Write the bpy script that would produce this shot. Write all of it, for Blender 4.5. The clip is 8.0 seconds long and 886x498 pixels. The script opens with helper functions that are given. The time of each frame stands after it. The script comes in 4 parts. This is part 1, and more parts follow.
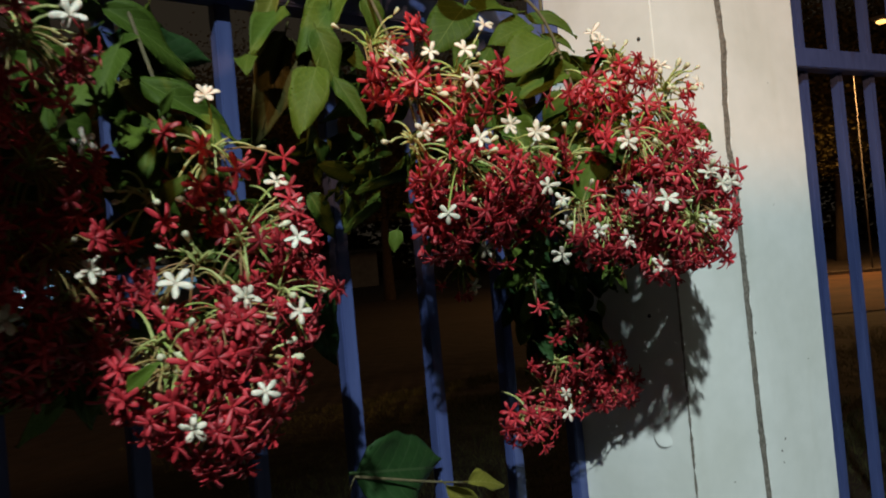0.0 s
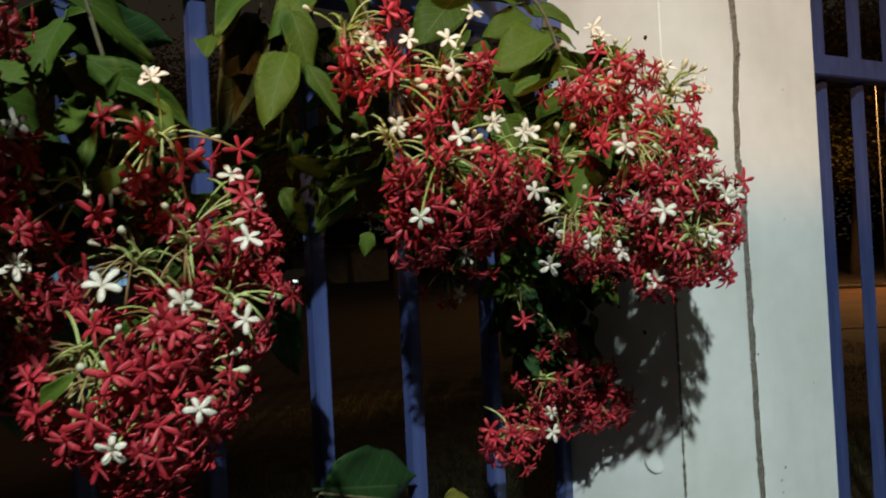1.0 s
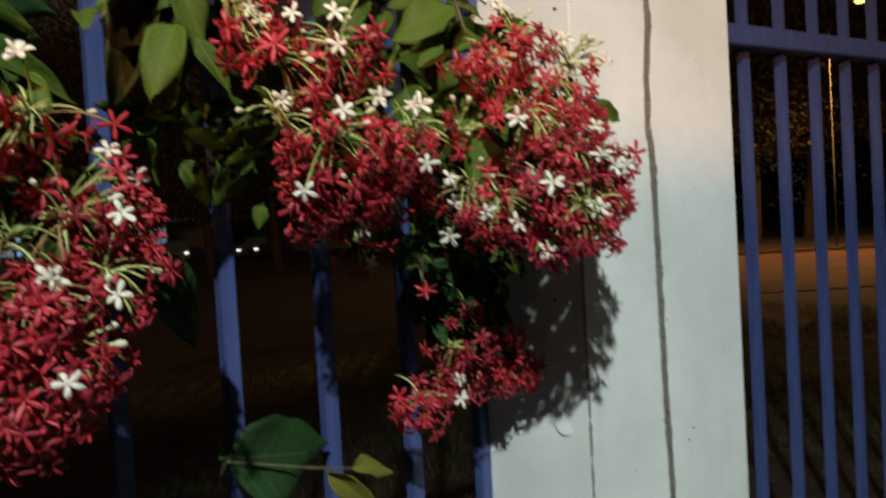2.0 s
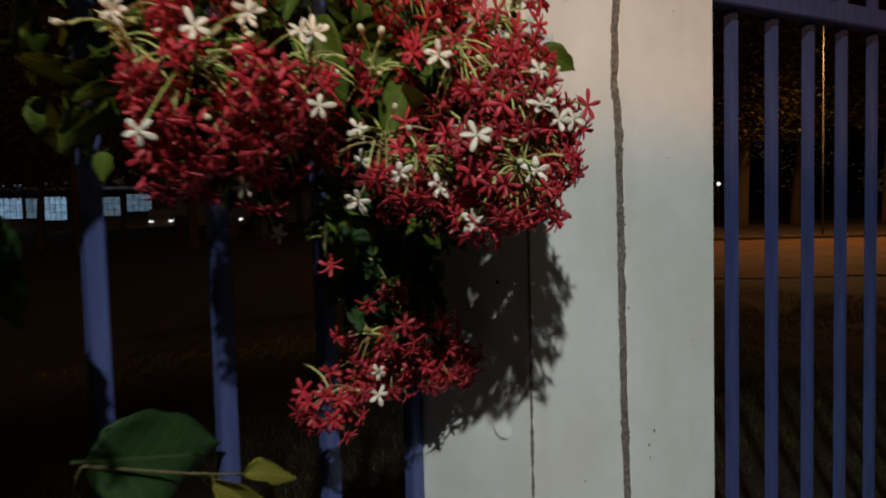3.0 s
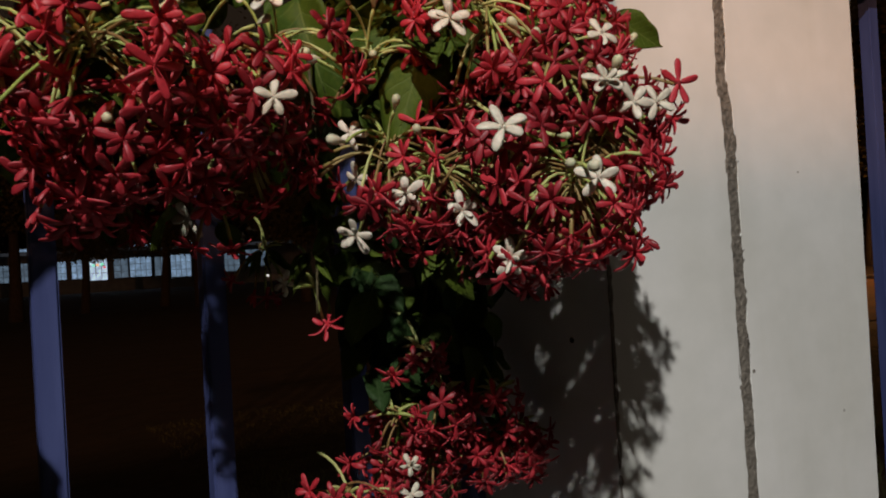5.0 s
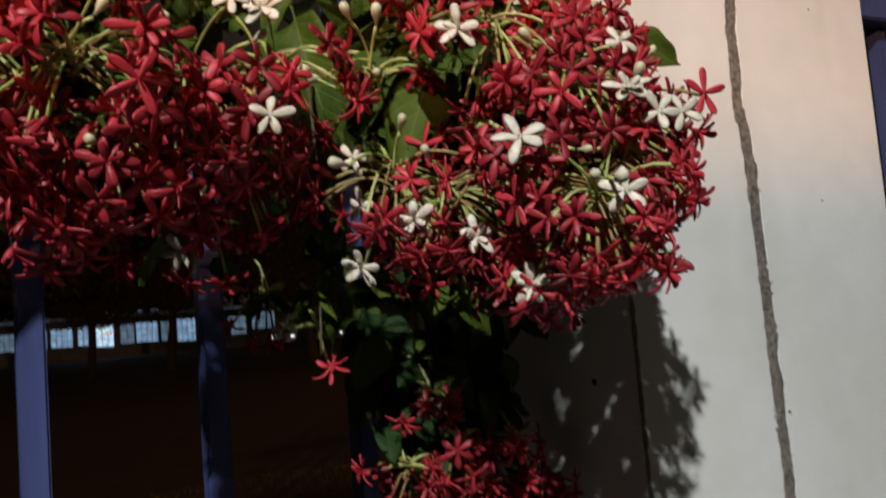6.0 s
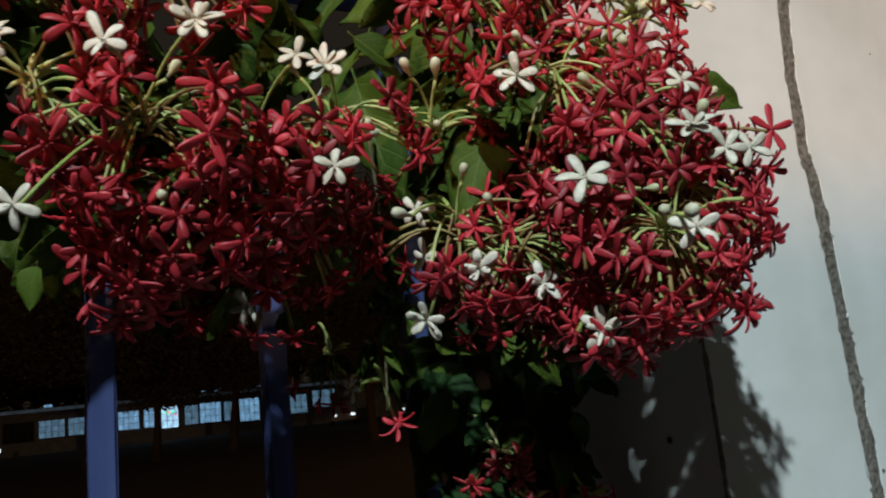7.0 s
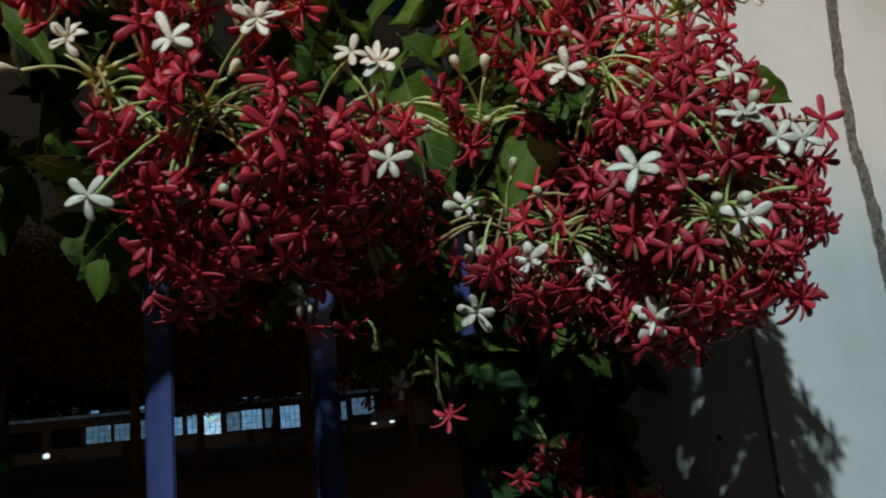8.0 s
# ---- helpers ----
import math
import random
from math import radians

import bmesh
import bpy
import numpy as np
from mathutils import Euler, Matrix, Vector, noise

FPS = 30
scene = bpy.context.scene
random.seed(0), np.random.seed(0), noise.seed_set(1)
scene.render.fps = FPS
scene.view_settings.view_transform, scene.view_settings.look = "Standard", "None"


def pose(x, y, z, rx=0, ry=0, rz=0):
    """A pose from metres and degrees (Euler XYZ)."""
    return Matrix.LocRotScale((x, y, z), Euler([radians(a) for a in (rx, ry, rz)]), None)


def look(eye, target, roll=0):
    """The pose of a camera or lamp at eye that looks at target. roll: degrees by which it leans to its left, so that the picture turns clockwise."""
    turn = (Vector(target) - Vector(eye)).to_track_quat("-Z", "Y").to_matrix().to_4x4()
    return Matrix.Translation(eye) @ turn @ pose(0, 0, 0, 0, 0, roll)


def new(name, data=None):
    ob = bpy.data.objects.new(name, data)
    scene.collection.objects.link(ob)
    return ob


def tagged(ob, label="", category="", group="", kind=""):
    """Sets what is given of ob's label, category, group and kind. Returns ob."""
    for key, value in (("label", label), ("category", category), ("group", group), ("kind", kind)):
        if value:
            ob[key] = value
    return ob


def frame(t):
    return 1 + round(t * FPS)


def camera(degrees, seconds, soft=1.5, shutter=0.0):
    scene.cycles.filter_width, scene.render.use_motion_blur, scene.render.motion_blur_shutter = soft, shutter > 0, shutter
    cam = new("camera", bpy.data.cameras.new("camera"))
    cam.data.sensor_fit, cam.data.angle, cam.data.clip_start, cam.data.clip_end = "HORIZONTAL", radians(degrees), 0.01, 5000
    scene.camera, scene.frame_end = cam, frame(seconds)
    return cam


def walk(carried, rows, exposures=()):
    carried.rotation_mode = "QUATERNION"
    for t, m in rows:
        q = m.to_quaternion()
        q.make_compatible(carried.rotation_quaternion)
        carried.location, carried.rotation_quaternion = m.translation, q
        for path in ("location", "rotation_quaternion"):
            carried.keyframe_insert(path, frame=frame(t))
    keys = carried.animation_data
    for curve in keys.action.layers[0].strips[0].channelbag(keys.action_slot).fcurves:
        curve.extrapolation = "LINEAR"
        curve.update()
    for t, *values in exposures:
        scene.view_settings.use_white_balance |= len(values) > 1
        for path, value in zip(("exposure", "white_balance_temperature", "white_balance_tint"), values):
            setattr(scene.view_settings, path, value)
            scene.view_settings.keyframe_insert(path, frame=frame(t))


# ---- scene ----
cam = camera(59.3, 8.0, soft=1.9, shutter=0.7)
PATH = [
    (0, (0.013, -0.012, 1.506), (1.233, 1.572, 1.541), -5.2),
    (0.5, (0.068, 0.023, 1.503), (1.282, 1.612, 1.542), -4.1),
    (1, (0.094, 0.022, 1.515), (1.29, 1.625, 1.545), -2.9),
    (1.5, (0.129, -0.005, 1.531), (1.365, 1.567, 1.544), -3.2),
    (2, (0.151, -0.041, 1.517), (1.416, 1.507, 1.456), -3.3),
    (2.2, (0.162, -0.056, 1.514), (1.446, 1.474, 1.413), -2.7),
    (3.3, (0.412, 0.086, 1.494), (1.682, 1.626, 1.378), -0.9),
    (3.5, (0.448, 0.098, 1.491), (1.692, 1.662, 1.399), -0.7),
    (4, (0.508, 0.143, 1.481), (1.657, 1.78, 1.429), -1.5),
    (4.5, (0.532, 0.181, 1.48), (1.61, 1.866, 1.448), -2.8),
    (4.7, (0.539, 0.19, 1.486), (1.606, 1.882, 1.477), -3.0),
    (5.8, (0.566, 0.24, 1.468), (1.636, 1.927, 1.564), -4.2),
    (6, (0.568, 0.246, 1.465), (1.627, 1.935, 1.625), -4.7),
    (6.5, (0.573, 0.252, 1.456), (1.57, 1.96, 1.754), -5.8),
    (7, (0.566, 0.256, 1.449), (1.501, 1.987, 1.81), -5.9),
    (7.5, (0.561, 0.256, 1.442), (1.456, 2.003, 1.825), -5.9),
    (8, (0.554, 0.254, 1.438), (1.401, 2.023, 1.829), -5.6),
]
EXPOSURES = [(0.0, -0.06, 6350, 6), (1.0, -0.06, 6400, 6), (2.2, -0.02, 6600, 10), (3.3, -0.84, 7150, 19), (4.2, -0.95, 7300, 23), (4.7, -0.7, 7400, 25), (5.8, -0.2, 7200, 24),
             (6.2, -0.15, 6700, 16), (6.7, -0.26, 6150, 9), (7.2, -0.26, 6050, 7), (8.0, -0.56, 5800, 3)]
walk(cam, [(t, look(eye, target, roll)) for t, eye, target, roll in PATH], EXPOSURES)

# ---- light: a night sky, a white lamp overhead, a sodium lamp beyond the back wall, a street lamp far off ----
LAMP_DIR = Vector((0.548, 0.562, -0.620))
night = bpy.data.worlds.new("night")
night.use_nodes = True
scene.world = night
night.node_tree.nodes["Background"].inputs[0].default_value = (1.0, 0.76, 0.52, 1)
night.node_tree.nodes["Background"].inputs[1].default_value = 0.018


def lamp(name, kind, m, energy, colour, size=0.2):
    data = bpy.data.lights.new(name, kind)
    data.energy, data.color = energy, colour
    if kind == "AREA":
        data.shape, data.size = "DISK", size
    else:
        data.shadow_soft_size = size
    ob = new(name, data)
    ob.matrix_world = m
    return ob


target = Vector((0.998, 0.585, 1.597))
flood = lamp("white_flood_lamp", "SPOT", look(target - LAMP_DIR * 4.5, (1.60, 0.50, -0.2)), 1170, (0.87, 0.99, 1.0), 0.045)
flood.data.spot_size, flood.data.spot_blend = radians(60), 1.0
lamp("sodium_lamp", "AREA", look((-10.0, -10.5, 4.6), (0.9, 0.8, 1.8)), 1560, (1.0, 0.49, 0.22), 0.24)
street_light = lamp("street_lamp_light", "SPOT", pose(25.58, 10.24, 7.40), 4400, (1.0, 0.50, 0.17), 0.15)
street_light.data.spot_size, street_light.data.spot_blend = radians(164), 0.6


# ---- materials ----
def mat(name):
    m = bpy.data.materials.new(name)
    m.use_nodes = True
    t = m.node_tree
    return m, t, t.nodes["Principled BSDF"]


def add(t, kind, **sets):
    n = t.nodes.new(kind)
    for key, value in sets.items():
        n.inputs[key.replace("_", " ")].default_value = value
    return n


def ramp(t, source, stops):
    n = t.nodes.new("ShaderNodeValToRGB")
    while len(n.color_ramp.elements) < len(stops):
        n.color_ramp.elements.new(0.5)
    for e, (at, c) in zip(n.color_ramp.elements, stops):
        e.position, e.color = at, (*c, 1)
    t.links.new(source, n.inputs[0])
    return n


def noise_of(t, scale, detail=4.0, stretch=(1, 1, 1), where="Object"):
    co = t.nodes.new("ShaderNodeTexCoord")
    mp = t.nodes.new("ShaderNodeMapping")
    mp.inputs["Scale"].default_value = stretch
    n = add(t, "ShaderNodeTexNoise", Scale=scale, Detail=detail)
    t.links.new(co.outputs[where], mp.inputs[0])
    t.links.new(mp.outputs[0], n.inputs["Vector"])
    return n


def mix(t, fac, a, b, how="MIX"):
    n = t.nodes.new("ShaderNodeMix")
    n.data_type, n.blend_type = "RGBA", how
    for slot, v in ((0, fac), (6, a), (7, b)):
        if isinstance(v, (float, int)):
            n.inputs[slot].default_value = v
        elif isinstance(v, tuple):
            n.inputs[slot].default_value = (*v, 1)
        else:
            t.links.new(v, n.inputs[slot])
    return n.outputs[2]


def bump(t, b, height, strength=0.3, distance=0.002):
    n = add(t, "ShaderNodeBump", Strength=strength, Distance=distance)
    t.links.new(height, n.inputs["Height"])
    t.links.new(n.outputs[0], b.inputs["Normal"])


def petal(name, dark, light, rough=0.55):
    m, t, b = mat(name)
    info = t.nodes.new("ShaderNodeObjectInfo")
    tone = ramp(t, info.outputs["Random"], [(0.0, dark), (1.0, light)])
    streak = noise_of(t, 260, 3, (1, 1, 0.4))
    shade = ramp(t, streak.outputs[0], [(0.3, (0.72, 0.72, 0.72)), (0.7, (1, 1, 1))])
    t.links.new(mix(t, 1.0, tone.outputs[0], shade.outputs[0], "MULTIPLY"), b.inputs["Base Color"])
    b.inputs["Roughness"].default_value = rough
    b.inputs["Subsurface Weight"].default_value = 0.20
    b.inputs["Subsurface Radius"].default_value = (0.004, 0.002, 0.002)
    bump(t, b, streak.outputs[0], 0.25, 0.001)
    return m


RED = petal("red_petal", (0.24, 0.009, 0.016), (0.62, 0.036, 0.052), 0.50)
WHITE = petal("white_petal", (0.70, 0.62, 0.48), (0.84, 0.76, 0.63))
PINK = petal("pink_petal", (0.50, 0.10, 0.12), (0.70, 0.30, 0.30))
TUBE_RED = petal("reddish_tube", (0.26, 0.13, 0.045), (0.38, 0.30, 0.10))
TUBE = petal("pale_green_tube", (0.30, 0.38, 0.08), (0.56, 0.57, 0.22))
BUD = petal("cream_bud", (0.62, 0.60, 0.36), (0.74, 0.70, 0.50))
WITHERED = petal("withered_petal", (0.20, 0.045, 0.03), (0.33, 0.10, 0.07), 0.8)


def leaf_material(name, a, b_, vein, joined=False):
    m, t, b = mat(name)
    info = t.nodes.new("ShaderNodeNewGeometry" if joined else "ShaderNodeObjectInfo")
    base = ramp(t, info.outputs["Random Per Island" if joined else "Random"], [(0.0, a), (1.0, b_)])
    co = t.nodes.new("ShaderNodeTexCoord")
    xyz = t.nodes.new("ShaderNodeSeparateXYZ")
    t.links.new(co.outputs["UV"], xyz.inputs[0])

    def calc(op, p, q=None):
        n = t.nodes.new("ShaderNodeMath")
        n.operation = op
        for slot, v in ((0, p), (1, q)):
            if v is None:
                continue
            if isinstance(v, float):
                n.inputs[slot].default_value = v
            else:
                t.links.new(v, n.inputs[slot])
        return n.outputs[0]

    across = calc("ABSOLUTE", xyz.outputs[0])
    slant = calc("SUBTRACT", xyz.outputs[1], calc("MULTIPLY", calc("POWER", across, 0.85), 0.8))
    rib = calc("SINE", calc("MULTIPLY", slant, 50.0))
    side = calc("SMOOTH_MIN", 1.0, calc("POWER", calc("MAXIMUM", rib, 0.0), 14.0))
    mid = calc("LESS_THAN", across, 0.008)
    lines = calc("MAXIMUM", calc("MULTIPLY", side, 0.55), mid)
    cells = noise_of(t, 22, 5, where="UV")
    blot = noise_of(t, 4, 3, where="UV")
    mott = ramp(t, cells.outputs[0], [(0.3, (0.78, 0.80, 0.74)), (0.7, (1.08, 1.06, 1.0))])
    worn = ramp(t, blot.outputs[0], [(0.62, (0, 0, 0)), (0.78, (0.5, 0.5, 0.5))])
    col = mix(t, 1.0, base.outputs[0], mott.outputs[0], "MULTIPLY")
    col = mix(t, worn.outputs[0], col, (0.16, 0.15, 0.035))
    col = mix(t, calc("MULTIPLY", lines, 0.55), col, vein)
    t.links.new(col, b.inputs["Base Color"])
    b.inputs["Roughness"].default_value = 0.60
    b.inputs["Specular IOR Level"].default_value = 0.14
    b.inputs["Transmission Weight"].default_value = 0.0
    h = calc("SUBTRACT", calc("MULTIPLY", cells.outputs[0], 0.5), lines)
    bump(t, b, h, 0.35, 0.0015)
    glow = add(t, "ShaderNodeBsdfTranslucent")
    t.links.new(col, glow.inputs[0])
    both = t.nodes.new("ShaderNodeMixShader")
    both.inputs[0].default_value = 0.13
    t.links.new(b.outputs[0], both.inputs[1])
    t.links.new(glow.outputs[0], both.inputs[2])
    t.links.new(both.outputs[0], t.nodes["Material Output"].inputs[0])
    return m


LEAF = leaf_material("green_leaf", (0.044, 0.080, 0.010), (0.084, 0.128, 0.016), (0.12, 0.16, 0.04))
# for the joined foliage, a darker green than LEAF
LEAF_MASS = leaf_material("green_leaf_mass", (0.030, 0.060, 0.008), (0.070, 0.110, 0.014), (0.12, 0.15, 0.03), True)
LEAF_OLD = leaf_material("yellowing_leaf", (0.12, 0.13, 0.020), (0.20, 0.17, 0.028), (0.24, 0.22, 0.07))
LEAF_BROWN = leaf_material("browned_leaf", (0.034, 0.036, 0.010), (0.050, 0.046, 0.012), (0.075, 0.065, 0.025))


def plain(name, colour, rough, scale=40.0, vary=0.25, relief=0.2, distance=0.002, metallic=0.0, stretch=(1, 1, 1)):
    m, t, b = mat(name)
    fine, broad = noise_of(t, scale, 6, stretch), noise_of(t, scale / 9, 3, stretch)
    lo, hi = tuple(c * (1 - vary) for c in colour), tuple(min(1, c * (1 + vary)) for c in colour)
    a = ramp(t, fine.outputs[0], [(0.25, lo), (0.75, hi)])
    s = ramp(t, broad.outputs[0], [(0.3, (0.82, 0.82, 0.82)), (0.7, (1, 1, 1))])
    t.links.new(mix(t, 1.0, a.outputs[0], s.outputs[0], "MULTIPLY"), b.inputs["Base Color"])
    b.inputs["Roughness"].default_value, b.inputs["Metallic"].default_value = rough, metallic
    bump(t, b, fine.outputs[0], relief, distance)
    return m


def paint_white():
    m, t, b = mat("white_limewash")
    brush = noise_of(t, 34, 7, (0.7, 0.7, 1))
    cloud = noise_of(t, 5, 6, (1, 1, 0.8))
    drip = noise_of(t, 22, 3, (1, 1, 0.10))
    col = ramp(t, brush.outputs[0], [(0.25, (0.76, 0.77, 0.74)), (0.7, (0.81, 0.815, 0.785))]).outputs[0]
    stain = ramp(t, cloud.outputs[0], [(0.35, (0.86, 0.86, 0.83)), (0.65, (1, 1, 1))])
    col = mix(t, 1.0, col, stain.outputs[0], "MULTIPLY")
    wet = ramp(t, drip.outputs[0], [(0.60, (1, 1, 1)), (0.82, (0.955, 0.95, 0.93))])
    col = mix(t, 1.0, col, wet.outputs[0], "MULTIPLY")
    t.links.new(col, b.inputs["Base Color"])
    b.inputs["Roughness"].default_value = 0.75
    bump(t, b, mix(t, 0.4, brush.outputs[0], cloud.outputs[0]), 0.18, 0.004)
    return m


def paint_blue():
    m, t, b = mat("blue_enamel")
    fine, wear = noise_of(t, 60, 5, (1, 1, 0.25)), noise_of(t, 18, 5)
    col = ramp(t, fine.outputs[0], [(0.3, (0.042, 0.058, 0.165)), (0.7, (0.066, 0.088, 0.225))]).outputs[0]
    rust = ramp(t, wear.outputs[0], [(0.66, (0, 0, 0)), (0.75, (1, 1, 1))])
    col = mix(t, rust.outputs[0], col, (0.05, 0.05, 0.12))
    t.links.new(col, b.inputs["Base Color"])
    b.inputs["Roughness"].default_value = 0.42
    bump(t, b, fine.outputs[0], 0.3, 0.001)
    return m


WALL_WHITE, BLUE = paint_white(), paint_blue()
MORTAR = plain("grey_mortar", (0.19, 0.168, 0.138), 0.95, 170, 0.6, 0.9, 0.004)
SOIL = plain("dark_soil_with_grass", (0.027, 0.017, 0.010), 0.95, 3.0, 0.5, 0.8, 0.05)
ROAD = plain("dusty_earth_road", (0.085, 0.037, 0.0125), 0.95, 1.1, 0.55, 0.6, 0.02)
PAVING = plain("bounce_paving", (0.11, 0.100, 0.085), 0.9, 12, 0.15, 0.4, 0.004)
KERB = plain("old_concrete", (0.12, 0.10, 0.08), 0.9, 14, 0.3, 0.5, 0.01)
BARK = plain("bark", (0.055, 0.040, 0.028), 0.95, 22, 0.5, 0.9, 0.02, stretch=(1, 1, 0.3))
STEM = plain("green_brown_stem", (0.11, 0.09, 0.04), 0.8, 120, 0.4, 0.5, 0.001)
STEEL = plain("galvanised_steel", (0.13, 0.125, 0.12), 0.6, 30, 0.15, 0.2, 0.001, 0.2)
DARK = plain("dark_hole", (0.02, 0.018, 0.015), 0.9)
BACK = plain("plastered_wall", (0.30, 0.27, 0.23), 0.95, 9, 0.2, 0.4, 0.006)
GRASS = plain("dry_grass", (0.13, 0.135, 0.045), 0.9, 3, 0.5, 0.0)
FOLIAGE = plain("night_foliage", (0.125, 0.105, 0.032), 0.7, 3, 0.5, 0.0)
FACADE = plain("pale_facade", (0.30, 0.31, 0.31), 0.9, 2, 0.2, 0.1)
ROOF = plain("sheet_roof", (0.10, 0.10, 0.105), 0.7, 3, 0.3, 0.2)
CAR_PAINT = plain("silver_car_paint", (0.35, 0.36, 0.38), 0.3, 20, 0.05, 0.0, 0.001, 0.6)
RUBBER = plain("tyre_rubber", (0.02, 0.02, 0.02), 0.9)
CARGLASS = plain("dark_car_glass", (0.02, 0.022, 0.025), 0.08)


def glowing(name, colour, strength):
    m, t, b = mat(name)
    patch = noise_of(t, 2.6, 4)
    r = ramp(t, patch.outputs[0], [(0.3, tuple(c * 0.35 for c in colour)), (0.7, colour)])
    t.links.new(r.outputs[0], b.inputs["Emission Color"])
    b.inputs["Base Color"].default_value = (0.1, 0.1, 0.1, 1)
    b.inputs["Emission Strength"].default_value = strength
    return m


LIT_PANE = glowing("lit_window_pane", (0.32, 0.60, 0.90), 0.80)
LIT_DIM = glowing("dim_window_pane", (0.30, 0.54, 0.76), 0.40)
LIT_WARM = glowing("bright_window_pane", (0.50, 0.78, 1.0), 1.5)
GLOW_EAVE = glowing("eave_light_glow", (0.45, 0.60, 0.75), 0.06)
LIT_AMBER = glowing("amber_light", (1.0, 0.45, 0.08), 2.0)
LIT_RED = glowing("red_light", (1.0, 0.08, 0.10), 1.2)
LIT_GREEN = glowing("green_light", (0.1, 1.0, 0.55), 2.5)
SODIUM = glowing("sodium_bulb", (1.0, 0.52, 0.13), 5.0)
HEADLAMP = glowing("white_lamp", (0.9, 1.0, 1.0), 2.5)


# ---- mesh helpers ----
def mesh_of(name, verts, faces, material, smooth=True):
    me = bpy.data.meshes.new(name)
    me.from_pydata([tuple(v) for v in verts], [], faces)
    me.materials.append(material)
    if smooth:
        me.polygons.foreach_set("use_smooth", [True] * len(me.polygons))
    me.update()
    return me


def put(name, me, parent=None, m=None, label=""):
    ob = new(name, me)
    ob.parent = parent
    if m is not None:
        ob.matrix_basis = m
    if label:
        tagged(ob, label)
    return ob


def part(name, bm, material, parent, label="", smooth=False):
    me = bpy.data.meshes.new(name)
    bm.to_mesh(me)
    bm.free()
    me.materials.append(material)
    if smooth:
        me.polygons.foreach_set("use_smooth", [True] * len(me.polygons))
    return put(name, me, parent, None, label)


def box(x0, x1, y0, y1, z0, z1, bevel=0.0, bm=None):
    bm = bm or bmesh.new()
    made = bmesh.ops.create_cube(bm, size=1.0)["verts"]
    bmesh.ops.scale(bm, vec=(x1 - x0, y1 - y0, z1 - z0), verts=made)
    bmesh.ops.translate(bm, vec=((x0 + x1) / 2, (y0 + y1) / 2, (z0 + z1) / 2), verts=made)
    if bevel:
        edges = list({e for v in made for e in v.link_edges})
        bmesh.ops.bevel(bm, geom=edges, offset=bevel, segments=2, affect="EDGES")
    return bm


def thing(name, label, category, group="", kind="", at=(0, 0, 0)):
    ob = new(name)
    ob.location = at
    return tagged(ob, label, category, group, kind)


def sweep(verts, faces, path, radii, sides=6):
    """Adds a tapered tube along path to the lists."""
    start = len(verts)
    for i, p in enumerate(path):
        p = Vector(p)
        d = (Vector(path[min(i + 1, len(path) - 1)]) - Vector(path[max(i - 1, 0)])).normalized()
        a = d.cross(Vector((0.31, 0.2, 0.93))).normalized()
        b = d.cross(a)
        for k in range(sides):
            w = 2 * math.pi * k / sides
            verts.append(p + (a * math.cos(w) + b * math.sin(w)) * radii[i])
    for i in range(len(path) - 1):
        for k in range(sides):
            n = (k + 1) % sides
            faces.append((start + i * sides + k, start + i * sides + n, start + (i + 1) * sides + n, start + (i + 1) * sides + k))
    faces.append(tuple(start + k for k in reversed(range(sides))))
    faces.append(tuple(start + (len(path) - 1) * sides + k for k in range(sides)))


def curve(a, mid, b, steps):
    a, mid, b = Vector(a), Vector(mid), Vector(b)
    return [a * (1 - s) ** 2 + mid * 2 * s * (1 - s) + b * s * s for s in (i / steps for i in range(steps + 1))]


def facing(place, ahead, up, scale=(1, 1, 1)):
    """A matrix whose y points along ahead and whose z lies near up."""
    y = Vector(ahead).normalized()
    x = y.cross(Vector(up))
    x = x.normalized() if x.length > 1e-5 else Vector((1, 0, 0))
    z = x.cross(y)
    m = Matrix((x, y, z)).transposed().to_4x4()
    return Matrix.Translation(place) @ m @ Matrix.Diagonal((*scale, 1))


# ---- ground, road, wall behind ----
def sheet(name, x0, x1, y0, y1, z, nx, ny, material, rough=0.0, turn=0.0):
    verts, faces = [], []
    for j in range(ny + 1):
        for i in range(nx + 1):
            x, y = x0 + (x1 - x0) * i / nx, y0 + (y1 - y0) * j / ny
            verts.append((x, y, z + rough * noise.noise((x * 0.35, y * 0.35, 1.7))))
    for j in range(ny):
        for i in range(nx):
            a = j * (nx + 1) + i
            faces.append((a, a + 1, a + nx + 2, a + nx + 1))
    return put(name, mesh_of(name, verts, faces, material))


tagged(sheet("ground", -900, 900, -900, 900, -0.06, 60, 60, SOIL), "dark bare soil with sparse grass at night", "ground", kind="structure")
tagged(sheet("yard_ground", -30, 60, -14, 80, -0.02, 120, 120, SOIL, 0.06), "uneven dark soil and thin grass", "ground", kind="structure")

# out of view; added to throw lamplight up into the pillar's shadow
tagged(part("pavement", box(-16, 18, -4.0, 0.74, -0.2, 0.055), PAVING, None), "unseen concrete pavement added to bounce light into the shadows", "pavement", kind="structure")

